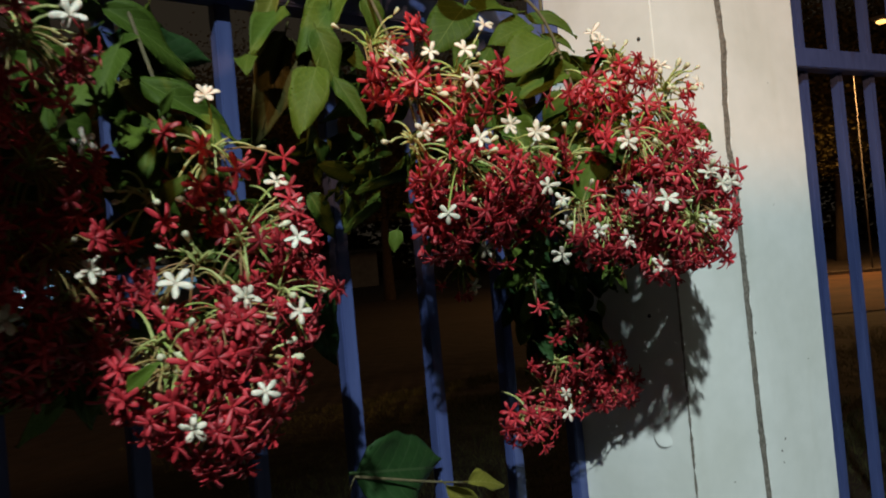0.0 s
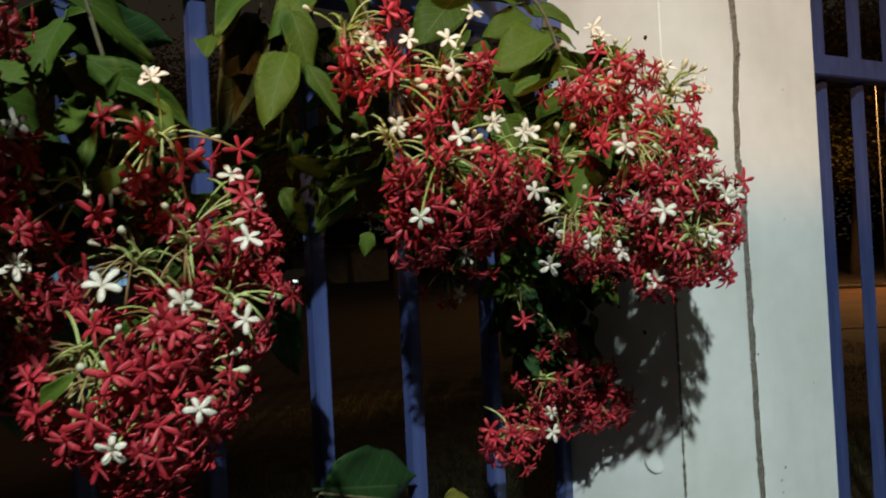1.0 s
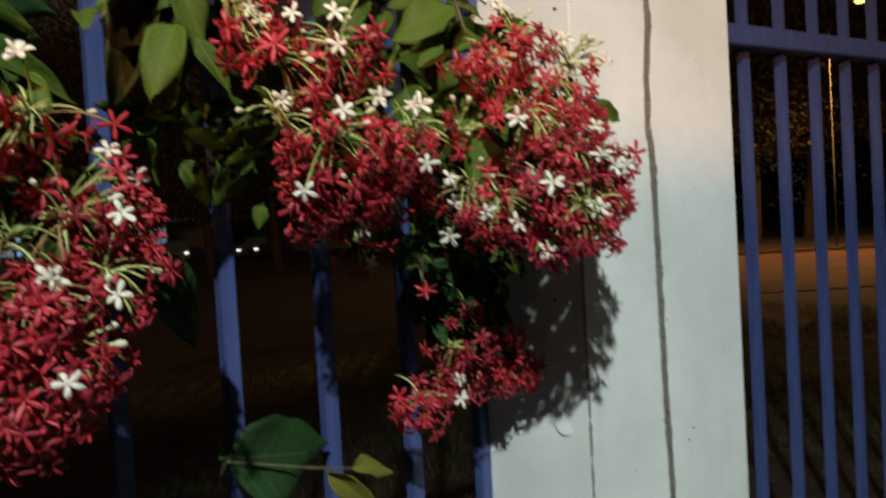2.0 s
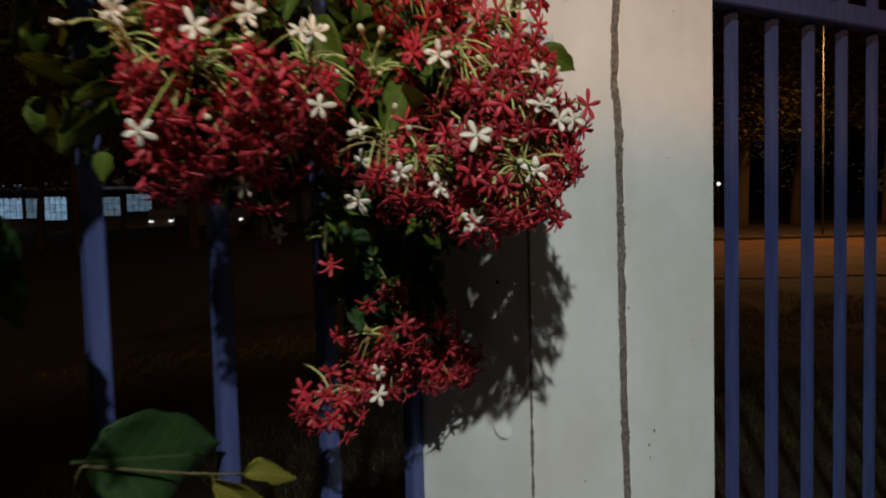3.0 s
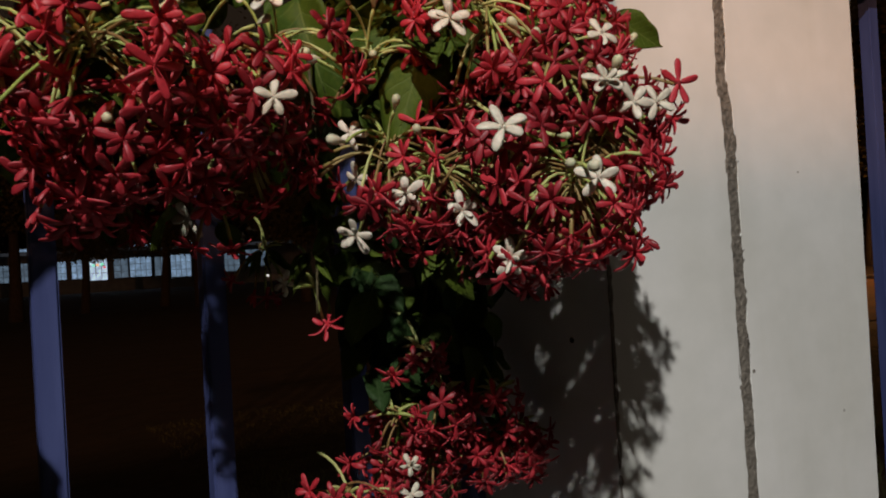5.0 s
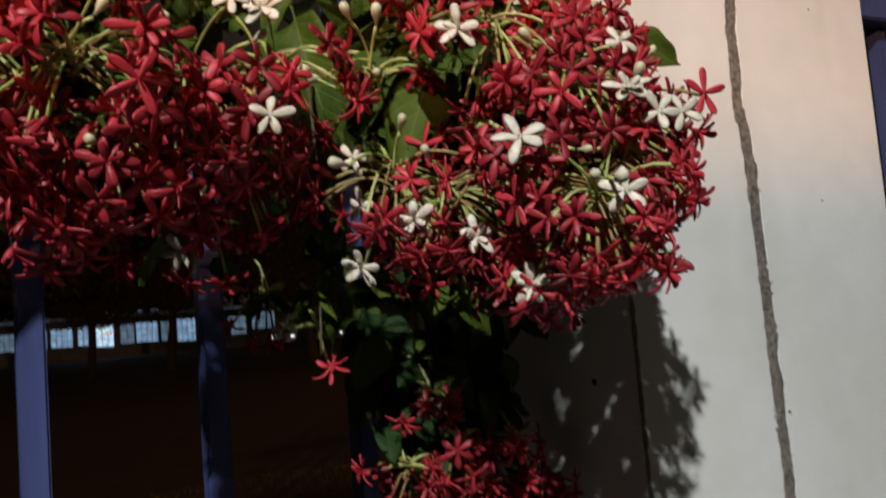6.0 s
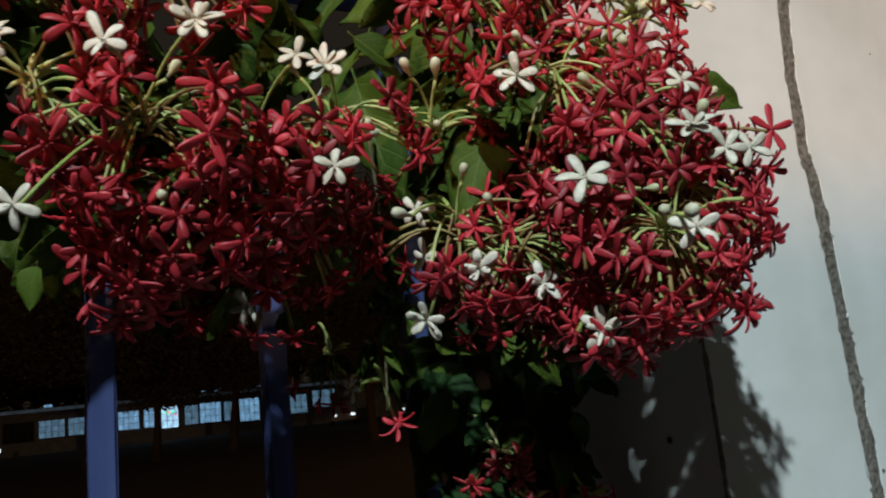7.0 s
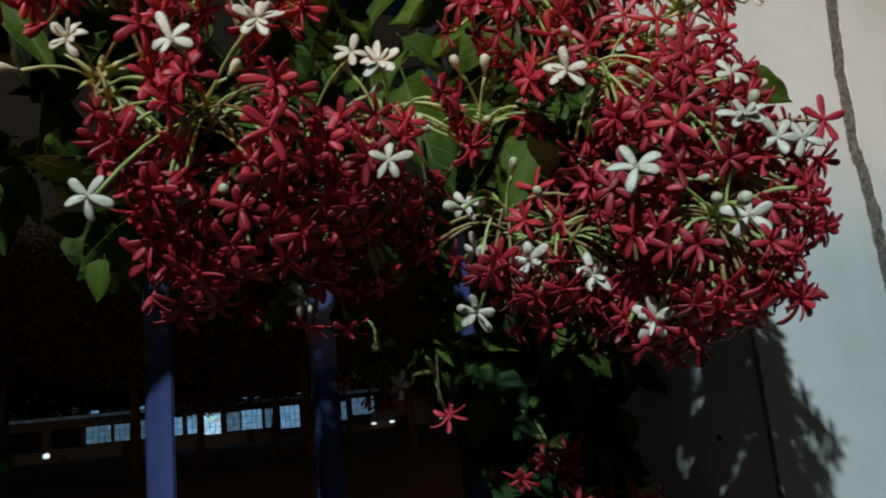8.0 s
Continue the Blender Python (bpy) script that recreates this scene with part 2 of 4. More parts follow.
ROAD_TURN = pose(0, 0, 0, 0, 0, math.degrees(math.atan2(0.676, 0.737)) * -1)
verts, faces = [], []
for i in range(241):
    x = 1.5 + 100.0 * i / 240
    near = 14.6 + 0.55 * noise.noise((x * 0.45, 2.0, 0)) + 0.25 * noise.noise((x * 1.9, 5.0, 0))
    verts += [(x, near, -0.03), (x, near + 0.5, 0.03), (x, 20.0, 0.06), (x, 25.0, 0.03)]
for i in range(240):
    for k in range(3):
        q = i * 4 + k
        faces.append((q, q + 4, q + 5, q + 1))
road = put("road", mesh_of("road", verts, faces, ROAD))
road.matrix_basis = ROAD_TURN
tagged(road, "dusty road surface lit orange by a street lamp", "road", kind="structure")
for y in (25.15,):
    kerb = thing("kerb", "low worn concrete kerb along the road", "kerb", kind="structure")
    kerb.matrix_basis = ROAD_TURN
    for i in range(30):
        part("kerb_stone", box(1.5 + i * 2.0, 3.48 + i * 2.0, y - 0.09, y + 0.09, -0.2, 0.13, 0.02), KERB, kerb)

# unseen wall, added so its top cuts the sodium light off the lower pillar
wall_back = tagged(part("wall_back", box(-16, 18, -4.2, -4.0, -0.1, 2.88), BACK, None), "unseen plain wall added to cut off the sodium light", "wall", kind="structure")


# ---- pillar in two cast halves with a mortar joint ----
def joint_x(z):
    heights, places = (0.0, 1.04, 1.17, 1.42, 1.57, 1.64, 1.665, 1.70, 1.77, 1.86, 1.95, 2.7), (1.335, 1.334, 1.328, 1.3245, 1.323, 1.319, 1.312, 1.314, 1.318, 1.327, 1.320, 1.325)
    return float(np.interp(z, heights, places)) + 0.0015 * noise.noise((z * 17, 4.0, 0))


def half_pillar(x_out, side, y0, y1):
    """One half from x_out to the joint; side is 1 where the joint lies to the right."""
    verts, faces, rows = [], [], 440
    for i in range(rows + 1):
        z = -0.05 + 2.75 * i / rows
        gap = 0.0094 + 0.0022 * noise.noise((z * 23, side * 5.0, 2.0)) + 0.0016 * noise.noise((z * 75, side * 3.0, 1.0)) + 0.0012 * noise.noise((z * 190, side * 3.0, 4.0))
        xj = joint_x(z) - side * gap
        wob = 0.0006 * noise.noise((z * 3, side, 7.0)) + 0.0002 * noise.noise((z * 33, side, 3.0))
        xo = x_out + wob
        soft = 0.0016 + 0.0008 * noise.noise((z * 25, 1.0, side))
        lip = 0.0003 + 0.0006 * abs(noise.noise((z * 29, 6.0, side)))
        ring = [(xo, y1), (xo, y0 + soft), (xo + side * soft * 0.3, y0 + soft * 0.3), (xo + side * soft, y0)]
        for k in range(1, 8):
            x = xo + side * soft + (xj - side * lip - xo - side * soft) * k / 8
            ring.append((x, y0 + 0.0012 * noise.noise((x * 9, z * 4, side))))
        ring += [(xj - side * lip, y0), (xj - side * lip * 0.3, y0 + lip * 0.3), (xj, y0 + lip), (xj, y1)]
        verts += [(x, y, z) for x, y in ring]
        n = len(ring)
    for i in range(rows):
        for k in range(n):
            a, b = i * n + k, i * n + (k + 1) % n
            f = (a, b, b + n, a + n)
            faces.append(f if side > 0 else f[::-1])
    faces.append(tuple(rows * n + k for k in range(n)))
    return mesh_of("column", verts, faces, WALL_WHITE, False)


pillar = thing("gate_pillar", "whitewashed concrete pillar of two halves with a cracked joint", "pillar", at=(1.36, 1.0, 0))
shift = Matrix.Translation((-1.36, -1.0, 0))
put("column", half_pillar(1.117, 1, 0.790, 1.072), pillar, shift)
put("column", half_pillar(1.590, -1, 0.790, 1.072), pillar, shift)
verts, faces = [], []
for i in range(661):
    z = -0.04 + 2.72 * i / 660
    for k in range(5):
        x = joint_x(z) + (k - 2) * 0.0062
        verts.append((x, (0.7908 if k in (0, 4) else 0.7902) + 0.0010 * noise.noise((x * 260, z * 150, 0.5)) + 0.0014 * noise.noise((x * 90, z * 34, 8.5)), z))
for i in range(660):
    for k in range(4):
        a = i * 5 + k
        faces.append((a, a + 1, a + 6, a + 5))
put("mortar_joint", mesh_of("mortar_joint", verts, faces, MORTAR), pillar, shift, "rough grey mortar in a crooked joint")
bm = box(1.09, 1.62, 0.76, 1.10, 2.70, 2.78, 0.01)
cap = part("cap", bm, WALL_WHITE, pillar)
cap.matrix_basis = shift


def disc(place, axis, radius, depth, material, name, parent, label="", sides=20, bevel=0.3):
    """A rounded plug whose face looks along axis."""
    verts, faces = [], []
    prof = [(radius, 0.0), (radius, depth * (1 - bevel)), (radius * 0.93, depth * (1 - bevel * 0.3)), (radius * 0.80, depth), (0.0, depth * 0.96)]
    for r, h in prof:
        for k in range(sides):
            w = 2 * math.pi * k / sides
            verts.append((r * math.cos(w), h, r * math.sin(w)))
    for i in range(len(prof) - 1):
        for k in range(sides):
            n = (k + 1) % sides
            faces.append((i * sides + n, i * sides + k, (i + 1) * sides + k, (i + 1) * sides + n))
    m = facing(place, axis, (0, 0, 1))
    return put(name, mesh_of(name, verts, faces, material), parent, shift @ m if parent else m, label)


disc((1.118, 0.845, 1.172), (-1, -0.1, 0.05), 0.020, 0.0025, WALL_WHITE, "pipe_cap", pillar, "painted-over round conduit cap")
for y, z, r in ((0.819, 1.858, 0.0035), (0.852, 1.381, 0.0035), (0.865, 1.62, 0.0022)):
    disc((1.1175, y, z), (-1, 0, 0), r, 0.0012, DARK, "screw_hole", pillar, "dark screw hole")


for x, z, rad in ((1.407, 1.114, 0.0028), (1.392, 1.094, 0.0024), (1.341, 1.324, 0.0025), (1.395, 1.072, 0.0018), (1.268, 1.330, 0.0016), (1.450, 1.560, 0.0012), (1.520, 1.250, 0.0012), (1.470, 1.800, 0.0012), (1.230, 1.075, 0.0015)):
    disc((x, 0.7902, z), (0, -1, 0), rad, 0.0007, MORTAR, "small_pit", pillar, "grey chipped spot", 7)
disc((1.331, 0.7900, 1.485), (0.2, -1, 0.1), 0.0022, 0.0012, WALL_WHITE, "paint_chip", pillar, "raised white paint chip", 7)
# chips along the worn edge of the pillar
r = random.Random(9)
v, f = [], []
for k in range(64):
    z = r.uniform(0.85, 1.62)
    h, w = r.uniform(0.012, 0.060), r.uniform(0.0012, 0.0036)
    n = len(v)
    for i in range(7):
        a = i / 6
        x = w * math.sin(math.pi * a) * r.uniform(0.7, 1.2) + 0.0004
        v += [(1.1150, 0.7885 + 0.6 * x, z + h * a), (1.1155, 0.7882, z + h * a), (1.1165 + x, 0.7886, z + h * a)]
    for i in range(6):
        for c in range(2):
            q = n + i * 3 + c
            f.append((q, q + 1, q + 4, q + 3))
put("worn_edge", mesh_of("worn_edge", v, f, MORTAR, False), pillar, shift, "grey chips along the pillar edge")


# ---- fences ----
BAR = 0.024
bar_mesh = bpy.data.meshes.new("bar")
bm = box(-BAR / 2, BAR / 2, 0, BAR, 0, 1, 0.0022)
bm.to_mesh(bar_mesh)
bm.free()
bar_mesh.materials.append(BLUE)


def fence(name, label, origin, turn, xs, z0, z1, rails, group, wide=1.0):
    """Square upright tubes on rails; x runs along the fence, y = 0 is the front of the bars."""
    f = tagged(new(name), label, "fence", group)
    f.matrix_basis = Matrix.Translation(origin) @ pose(0, 0, 0, 0, 0, turn)
    for x in xs:
        put("bar", bar_mesh, f, Matrix.Translation((x, 0, z0)) @ Matrix.Diagonal((wide, wide, z1 - z0, 1)))
    for lo, hi, za, zb, rise in rails:
        bm = box(lo, hi, -0.032, BAR - 0.006, za, zb, 0.003)
        for v in bm.verts:
            v.co.z += rise * (v.co.x - lo)
        part("rail", bm, BLUE, f)
    return f


LEFT_X = [0.6215 + 0.1610 * k for k in range(-16, 3)] + [1.1025]
fence("bar_fence", "blue painted square-tube fence behind the creeper", (0, 1.03, 0), 0, LEFT_X, 0.08, 2.3,
      [(-2.2, 1.115, 1.900, 1.946, 0.0), (-2.2, 1.115, 0.16, 0.205, 0.0)], "blue fence panels")
fence("bar_fence", "blue painted square-tube fence beside the white pillar", (1.592, 1.019, 0), -5.07, [0.258 + 0.160 * k for k in range(0, 15)], 0.08, 2.3,
      [(0.003, 2.62, 1.905, 1.956, 0.022), (0.003, 2.62, 0.16, 0.205, 0.022)], "blue fence panels")


# ---- flowers ----
def petal_ring(length, width, thick, curl, cup, start, tilt, count, spin, verts, faces, lift=0.0):
    """Adds a whorl of petals that grow from a short throat; curl bends their tips back."""
    stops, ring = (0.0, 0.16, 0.36, 0.56, 0.74, 0.88, 0.97, 1.0), 6
    rows = len(stops) - 1
    for p in range(count):
        w = spin + 2 * math.pi * p / count + random.uniform(-0.20, 0.20)
        el = tilt + random.uniform(-0.30, 0.30)
        size = random.uniform(0.76, 1.12)
        out = Vector((math.cos(w), math.sin(w), 0))
        side = Vector((-math.sin(w), math.cos(w), 0))
        pos, ang = out * start + Vector((0, 0, lift)), el
        base, twist = len(verts), random.uniform(-0.6, 0.6)
        bend = curl * random.uniform(0.6, 1.4)
        for i, s in enumerate(stops):
            half = width * 0.5 * (0.42 + 0.58 * math.sin(min(1.0, s / 0.64) * math.pi / 2)) * (1.0 if s < 0.74 else max(0.30, math.sqrt(max(0.0, 1 - ((s - 0.74) / 0.27) ** 2))))
            d = out * math.cos(ang) + Vector((0, 0, 1)) * math.sin(ang)
            nrm = d.cross(side) * -1
            lie = side * math.cos(twist * s) + nrm * math.sin(twist * s)
            for k in range(ring):
                a = 2 * math.pi * k / ring
                verts.append(pos + lie * half * math.cos(a) + nrm * (thick * math.sin(a) * (1 - 0.5 * s) + cup * (math.cos(a) ** 2) * half))
            if i < rows:
                ds = stops[i + 1] - s
                pos = pos + d * length * size * ds
                ang -= bend * ds
        for i in range(rows):
            for k in range(ring):
                n = (k + 1) % ring
                faces.append((base + i * ring + k, base + i * ring + n, base + (i + 1) * ring + n, base + (i + 1) * ring + k))
        faces.append(tuple(base + rows * ring + k for k in range(ring)))


def flower_mesh(kind, seed):
    random.seed(seed)
    verts, faces = [], []
    if kind == "white":
        petal_ring(0.0152, random.uniform(0.0066, 0.0076), 0.0009, random.uniform(0.5, 1.5), 0.10, 0.0012, random.uniform(0.15, 0.6), 5, random.random() * 6, verts, faces)
        petal_ring(0.0112, 0.0046, 0.0008, random.uniform(0.3, 0.9), 0.10, 0.0010, random.uniform(0.7, 1.0), random.choice((0, 0, 2, 4)), random.random() * 6, verts, faces, 0.0008)
    elif kind == "red":
        petal_ring(random.uniform(0.0158, 0.0186), random.uniform(0.0050, 0.0060), 0.0012, random.uniform(-0.2, 1.0), -0.14, 0.0013, random.uniform(0.00, 0.60), random.choice((5, 5, 5, 6)), random.random() * 6, verts, faces)
    elif kind == "double":
        petal_ring(random.uniform(0.0155, 0.0180), 0.0055, 0.0012, random.uniform(0.2, 1.1), -0.14, 0.0014, 0.15, random.choice((5, 6)), 0.3, verts, faces)
        petal_ring(0.0142, 0.0048, 0.0011, random.uniform(0.2, 0.9), -0.14, 0.0010, random.uniform(0.55, 0.9), random.choice((3, 4, 5)), 0.9, verts, faces, 0.001)
    else:
        petal_ring(0.0120, 0.0040, 0.0008, -0.7, -0.2, 0.0012, 0.9, 5, 0.5, verts, faces)
    sweep(verts, faces, [(0, 0, -0.006), (0, 0, -0.001), (0, 0, 0.0012)], [0.0010, 0.0018, 0.0009], 6)
    for k in range(4):
        w = random.random() * 6.28
        sweep(verts, faces, [(0, 0, 0), (0.0022 * math.cos(w), 0.0022 * math.sin(w), 0.0045)], [0.0003, 0.00045], 3)
    return verts, faces


def flower_set(kind, material, seeds):
    made = []
    for s in seeds:
        v, f = flower_mesh(kind, s)
        made.append(mesh_of("flower", v, f, material))
    return made


REDS = flower_set("red", RED, range(1, 7)) + flower_set("double", RED, range(20, 30))
WHITES = flower_set("white", WHITE, range(31, 38))
PINKS = flower_set("white", PINK, (41, 42)) + flower_set("red", PINK, (43,))
CLOSED = flower_set("closed", RED, (51, 52))
DRY = flower_set("closed", WITHERED, (61, 62))


def bud_mesh():
    verts, faces = [], []
    sweep(verts, faces, [(0, 0, -0.004), (0, 0, 0.0), (0, 0, 0.004), (0, 0, 0.008), (0, 0, 0.011), (0, 0, 0.0125)],
          [0.0013, 0.0019, 0.0037, 0.0042, 0.0034, 0.0012], 8)
    return mesh_of("bud", verts, faces, BUD)


BUD_MESH = bud_mesh()


def upright(place, n, spin):
    """Flower pose: its z along n."""
    q = Vector((0, 0, 1)).rotation_difference(Vector(n).normalized())
    return Matrix.Translation(place) @ q.to_matrix().to_4x4() @ Matrix.Rotation(spin, 4, "Z")


creeper = thing("flowering_creeper", "flowering creeper with red and white star-shaped blossoms climbing the blue fence", "climbing plant", at=(0.6, 0.95, 0.0))
HOME = Matrix.Translation((-0.6, -0.95, 0.0))


# hollows cleared towards the camera, through which a leaf or a fan of stalks shows
GAPS = [(Vector((0.852, 0.715, 1.622)), 0.027), (Vector((0.898, 0.665, 1.640)), 0.018), (Vector((0.606, 0.668, 1.566)), 0.018), (Vector((0.588, 0.700, 1.638)), 0.018), (Vector((0.640, 0.705, 1.560)), 0.015),
        (Vector((0.278, 0.735, 1.515)), 0.030), (Vector((0.247, 0.725, 1.434)), 0.018), (Vector((0.345, 0.740, 1.535)), 0.014)]
KEPT_IN_VIEW = []  # white flowers; red ones on the camera's or lamp's line to them are dropped
# the first three point towards the camera, the last towards the lamp
VIEW_AND_LAMP_WAYS = [Vector((-0.45, -0.88, -0.05)).normalized(), Vector((-0.68, -0.72, 0.02)).normalized(), Vector((-0.66, -0.70, -0.20)).normalized(), -LAMP_DIR]


# lines cleared of leaves and flowers so lamplight hits spots picked by view
CLEARED_LANES = [(Vector((1.117, 0.923, 1.448)), 0.004), (Vector((1.117, 0.866, 1.434)), 0.001), (Vector((1.117, 0.863, 1.411)), 0.001), (Vector((1.117, 0.904, 1.364)), 0.002),
         (Vector((1.117, 0.846, 1.348)), 0.002), (Vector((0.925, 0.950, 1.466)), 0.012), (Vector((0.950, 0.950, 1.440)), 0.008)]


def in_cleared_lane(place, spare):
    for spot, radius in CLEARED_LANES:
        way = (flood.matrix_world.translation - spot).normalized()
        ahead = (place - spot).dot(way)
        if ahead > 0.012 and (place - spot - way * ahead).length < radius + spare:
            return True
    return False


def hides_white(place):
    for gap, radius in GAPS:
        for way in VIEW_AND_LAMP_WAYS[:3]:
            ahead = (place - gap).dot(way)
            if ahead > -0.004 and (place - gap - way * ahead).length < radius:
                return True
    for w in KEPT_IN_VIEW:
        for way in VIEW_AND_LAMP_WAYS:
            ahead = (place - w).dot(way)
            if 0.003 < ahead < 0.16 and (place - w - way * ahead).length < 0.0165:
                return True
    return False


def cluster(seed, hubs, whites, reds_each, buds_each=2, label="", reach=(0.040, 0.068), low=-1.25, high=0.42, pink=0.0, dry=0.0, reds=(), green=0.60, open_front=0.55, inside=None, size=(0.90, 1.10)):
    """Umbels round each hub: thin pale tubes that arch outwards and end in star flowers.
    Given white flowers are hung on the nearest hub."""
    rnd = random.Random(seed)
    hubs = [Vector(h) for h in hubs]
    taken = [Vector(w) for w in whites]
    KEPT_IN_VIEW.extend(taken)
    stalks = [([], []) for _ in hubs]
    blooms = [[] for _ in hubs]

    def hang(i, end, out, mesh, name, scale):
        hub = hubs[i]
        v, f = [], []
        root = hub + Vector((rnd.uniform(-0.006, 0.006), rnd.uniform(-0.006, 0.006), rnd.uniform(-0.014, 0.010)))
        n = (out * 0.75 + (end - hub).normalized() * 0.6).normalized()
        tail = end - n * 0.005
        mid = (root + tail) / 2 + Vector((0, 0, 0.019)) * min(1.0, (end - hub).length / 0.06) - n * 0.004
        sweep(v, f, curve(root, mid, tail, 5), [0.0010, 0.0010, 0.00105, 0.00115, 0.0013, 0.0015], 5)
        if mesh not in WHITES and in_cleared_lane(end, 0.008):
            return
        blooms[i].append(("flower_tube", mesh_of("flower_tube", v, f, TUBE_RED if name == "flower" and mesh not in WHITES and rnd.random() > green else TUBE), None))
        blooms[i].append((name, mesh, upright(end, n, rnd.random() * 6.28) @ Matrix.Scale(scale, 4)))

    for w in taken[:]:
        i = min(range(len(hubs)), key=lambda k: (hubs[k] + Vector((0, 0, 0.02)) - w).length)
        hang(i, w, Vector((-0.85, -1.25, 0.25)) + Vector((rnd.uniform(-0.4, 0.4), 0, rnd.uniform(-0.4, 0.3))), rnd.choice(WHITES), "flower", rnd.uniform(0.88, 1.06))
    for w in reds:
        w = Vector(w)
        i = min(range(len(hubs)), key=lambda k: (hubs[k] - w).length)
        hang(i, w, Vector((-0.9, -0.9, 0.0)), rnd.choice(REDS[:6]), "flower", 0.92)
        taken.append(w)
    for i, hub in enumerate(hubs):
        made, tries = 0, 0
        goal = reds_each[i] if isinstance(reds_each, tuple) else reds_each
        while made < goal and tries < 900:
            tries += 1
            az, el = rnd.uniform(-2.3, 2.3), rnd.uniform(low, high)
            d = Vector((math.sin(az) * math.cos(el), -math.cos(az) * math.cos(el), math.sin(el)))
            if max(d.dot(Vector((-0.42, -0.72, 0.55))), d.dot(Vector((-0.12, -0.95, -0.20)))) > 0.72 and rnd.random() < open_front:
                continue
            end = hub + d * rnd.uniform(*reach) + Vector((0, 0, -0.010))
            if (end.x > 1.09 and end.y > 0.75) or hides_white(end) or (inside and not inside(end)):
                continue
            if min((end - q).length for q in taken) < 0.0115 if taken else False:
                continue
            if any((end - h).length < 0.030 for k, h in enumerate(hubs) if k != i):
                continue
            out = d + Vector((rnd.uniform(-0.5, 0.5), rnd.uniform(-0.6, 0.1), rnd.uniform(-0.3, 0.5)))
            r = rnd.random()
            mesh = rnd.choice(DRY) if r < dry else rnd.choice(PINKS) if r < dry + pink else rnd.choice(CLOSED) if r < dry + pink + 0.08 else rnd.choice(REDS)
            hang(i, end, out.normalized(), mesh, "flower", rnd.uniform(*size))
            taken.append(end)
            made += 1
        for _ in range(buds_each + (5 if goal < 12 and buds_each > 0 else 0)):
            az, el = rnd.uniform(-1.8, 1.8), rnd.uniform(-0.3, 1.0)
            d = Vector((math.sin(az) * math.cos(el), -math.cos(az) * math.cos(el), math.sin(el)))
            hang(i, hub + d * rnd.uniform(0.03, 0.055), d, BUD_MESH, "bud", rnd.uniform(0.6, 1.0))
        v, f = stalks[i]
        up = hub + Vector((rnd.uniform(-0.01, 0.01), 0.05, 0.035))
        sweep(v, f, curve(up, hub + Vector((0, 0.01, 0.03)), hub, 5), [0.0016] * 6, 6)
        for k in range(5):
            w = rnd.random() * 6.28
            tip = hub + Vector((0.02 * math.cos(w), 0.02 * math.sin(w) - 0.004, rnd.uniform(-0.002, 0.016)))
            sweep(v, f, curve(hub, (hub + tip) / 2 + Vector((0, 0, 0.004)), tip, 3), [0.0008, 0.0022, 0.0018, 0.0003], 4)
    for (v, f), flowers in zip(stalks, blooms):
        u = put("umbel", mesh_of("flower_stalks", v, f, TUBE), creeper, HOME, label or "pale green stalk with small bracts")
        for name, mesh, m in flowers:
            put(name, mesh, u, m)


# right-hand bunch, next to the pillar; it bulges towards the path and draws in at the top
# limit fitted to the bunch's outline from the camera and to its cast shadow
def right_edge(p):
    return p.x * 0.55 - p.y * 0.835 < float(np.interp(p.z, (1.58, 1.72), (0.071, 0.004))) and p.z > 1.447


cluster(11, [(0.860, 0.715, 1.735), (0.892, 0.672, 1.657), (0.965, 0.700, 1.705), (0.832, 0.739, 1.638), (0.930, 0.640, 1.612),
             (0.885, 0.650, 1.565), (0.945, 0.622, 1.562), (0.866, 0.712, 1.552), (0.908, 0.605, 1.532), (0.915, 0.715, 1.770), (0.962, 0.640, 1.600), (0.835, 0.730, 1.565), (0.950, 0.662, 1.655)],
        [(0.843, 0.645, 1.644), (0.939, 0.600, 1.631), (0.921, 0.580, 1.592), (0.941, 0.575, 1.578), (0.966, 0.578, 1.580),
         (0.843, 0.592, 1.560), (0.898, 0.568, 1.526), (0.870, 0.683, 1.514), (0.834, 0.704, 1.529), (0.809, 0.740, 1.579),
         (0.812, 0.740, 1.544), (0.819, 0.760, 1.502), (0.877, 0.636, 1.478), (0.896, 0.720, 1.804), (0.892, 0.730, 1.819), (0.976, 0.680, 1.763)],
        (30, 24, 28, 6, 32, 32, 34, 32, 34, 22, 30, 22, 30), 2, reds=[(0.998, 0.585, 1.597), (0.985, 0.600, 1.560)], reach=(0.036, 0.062), inside=right_edge, size=(0.80, 1.02), open_front=0.25, green=0.40)
# the dense heart of that bunch, behind its front, added to close its cast shadow
cluster(21, [(0.900, 0.722, 1.600), (0.950, 0.705, 1.605), (0.895, 0.735, 1.680), (0.945, 0.722, 1.665), (0.880, 0.735, 1.535), (0.930, 0.680, 1.535)],
        [], 13, 0, reach=(0.022, 0.055), dry=0.06, open_front=0.4, inside=right_edge, size=(0.80, 1.0), green=0.25)
cluster(22, [(0.905, 0.670, 1.502), (0.955, 0.650, 1.530), (0.965, 0.680, 1.575), (0.875, 0.735, 1.510), (0.985, 0.690, 1.620), (0.905, 0.650, 1.505), (0.975, 0.705, 1.650)],
        [], 14, 0, reach=(0.014, 0.048), dry=0.06, open_front=0.3, inside=right_edge, size=(0.80, 1.0), green=0.25)
# pale spray of buds at the top of that bunch
cluster(17, [(0.995, 0.690, 1.730)], [(1.057, 0.674, 1.743)], 2, 14, reach=(0.03, 0.05))
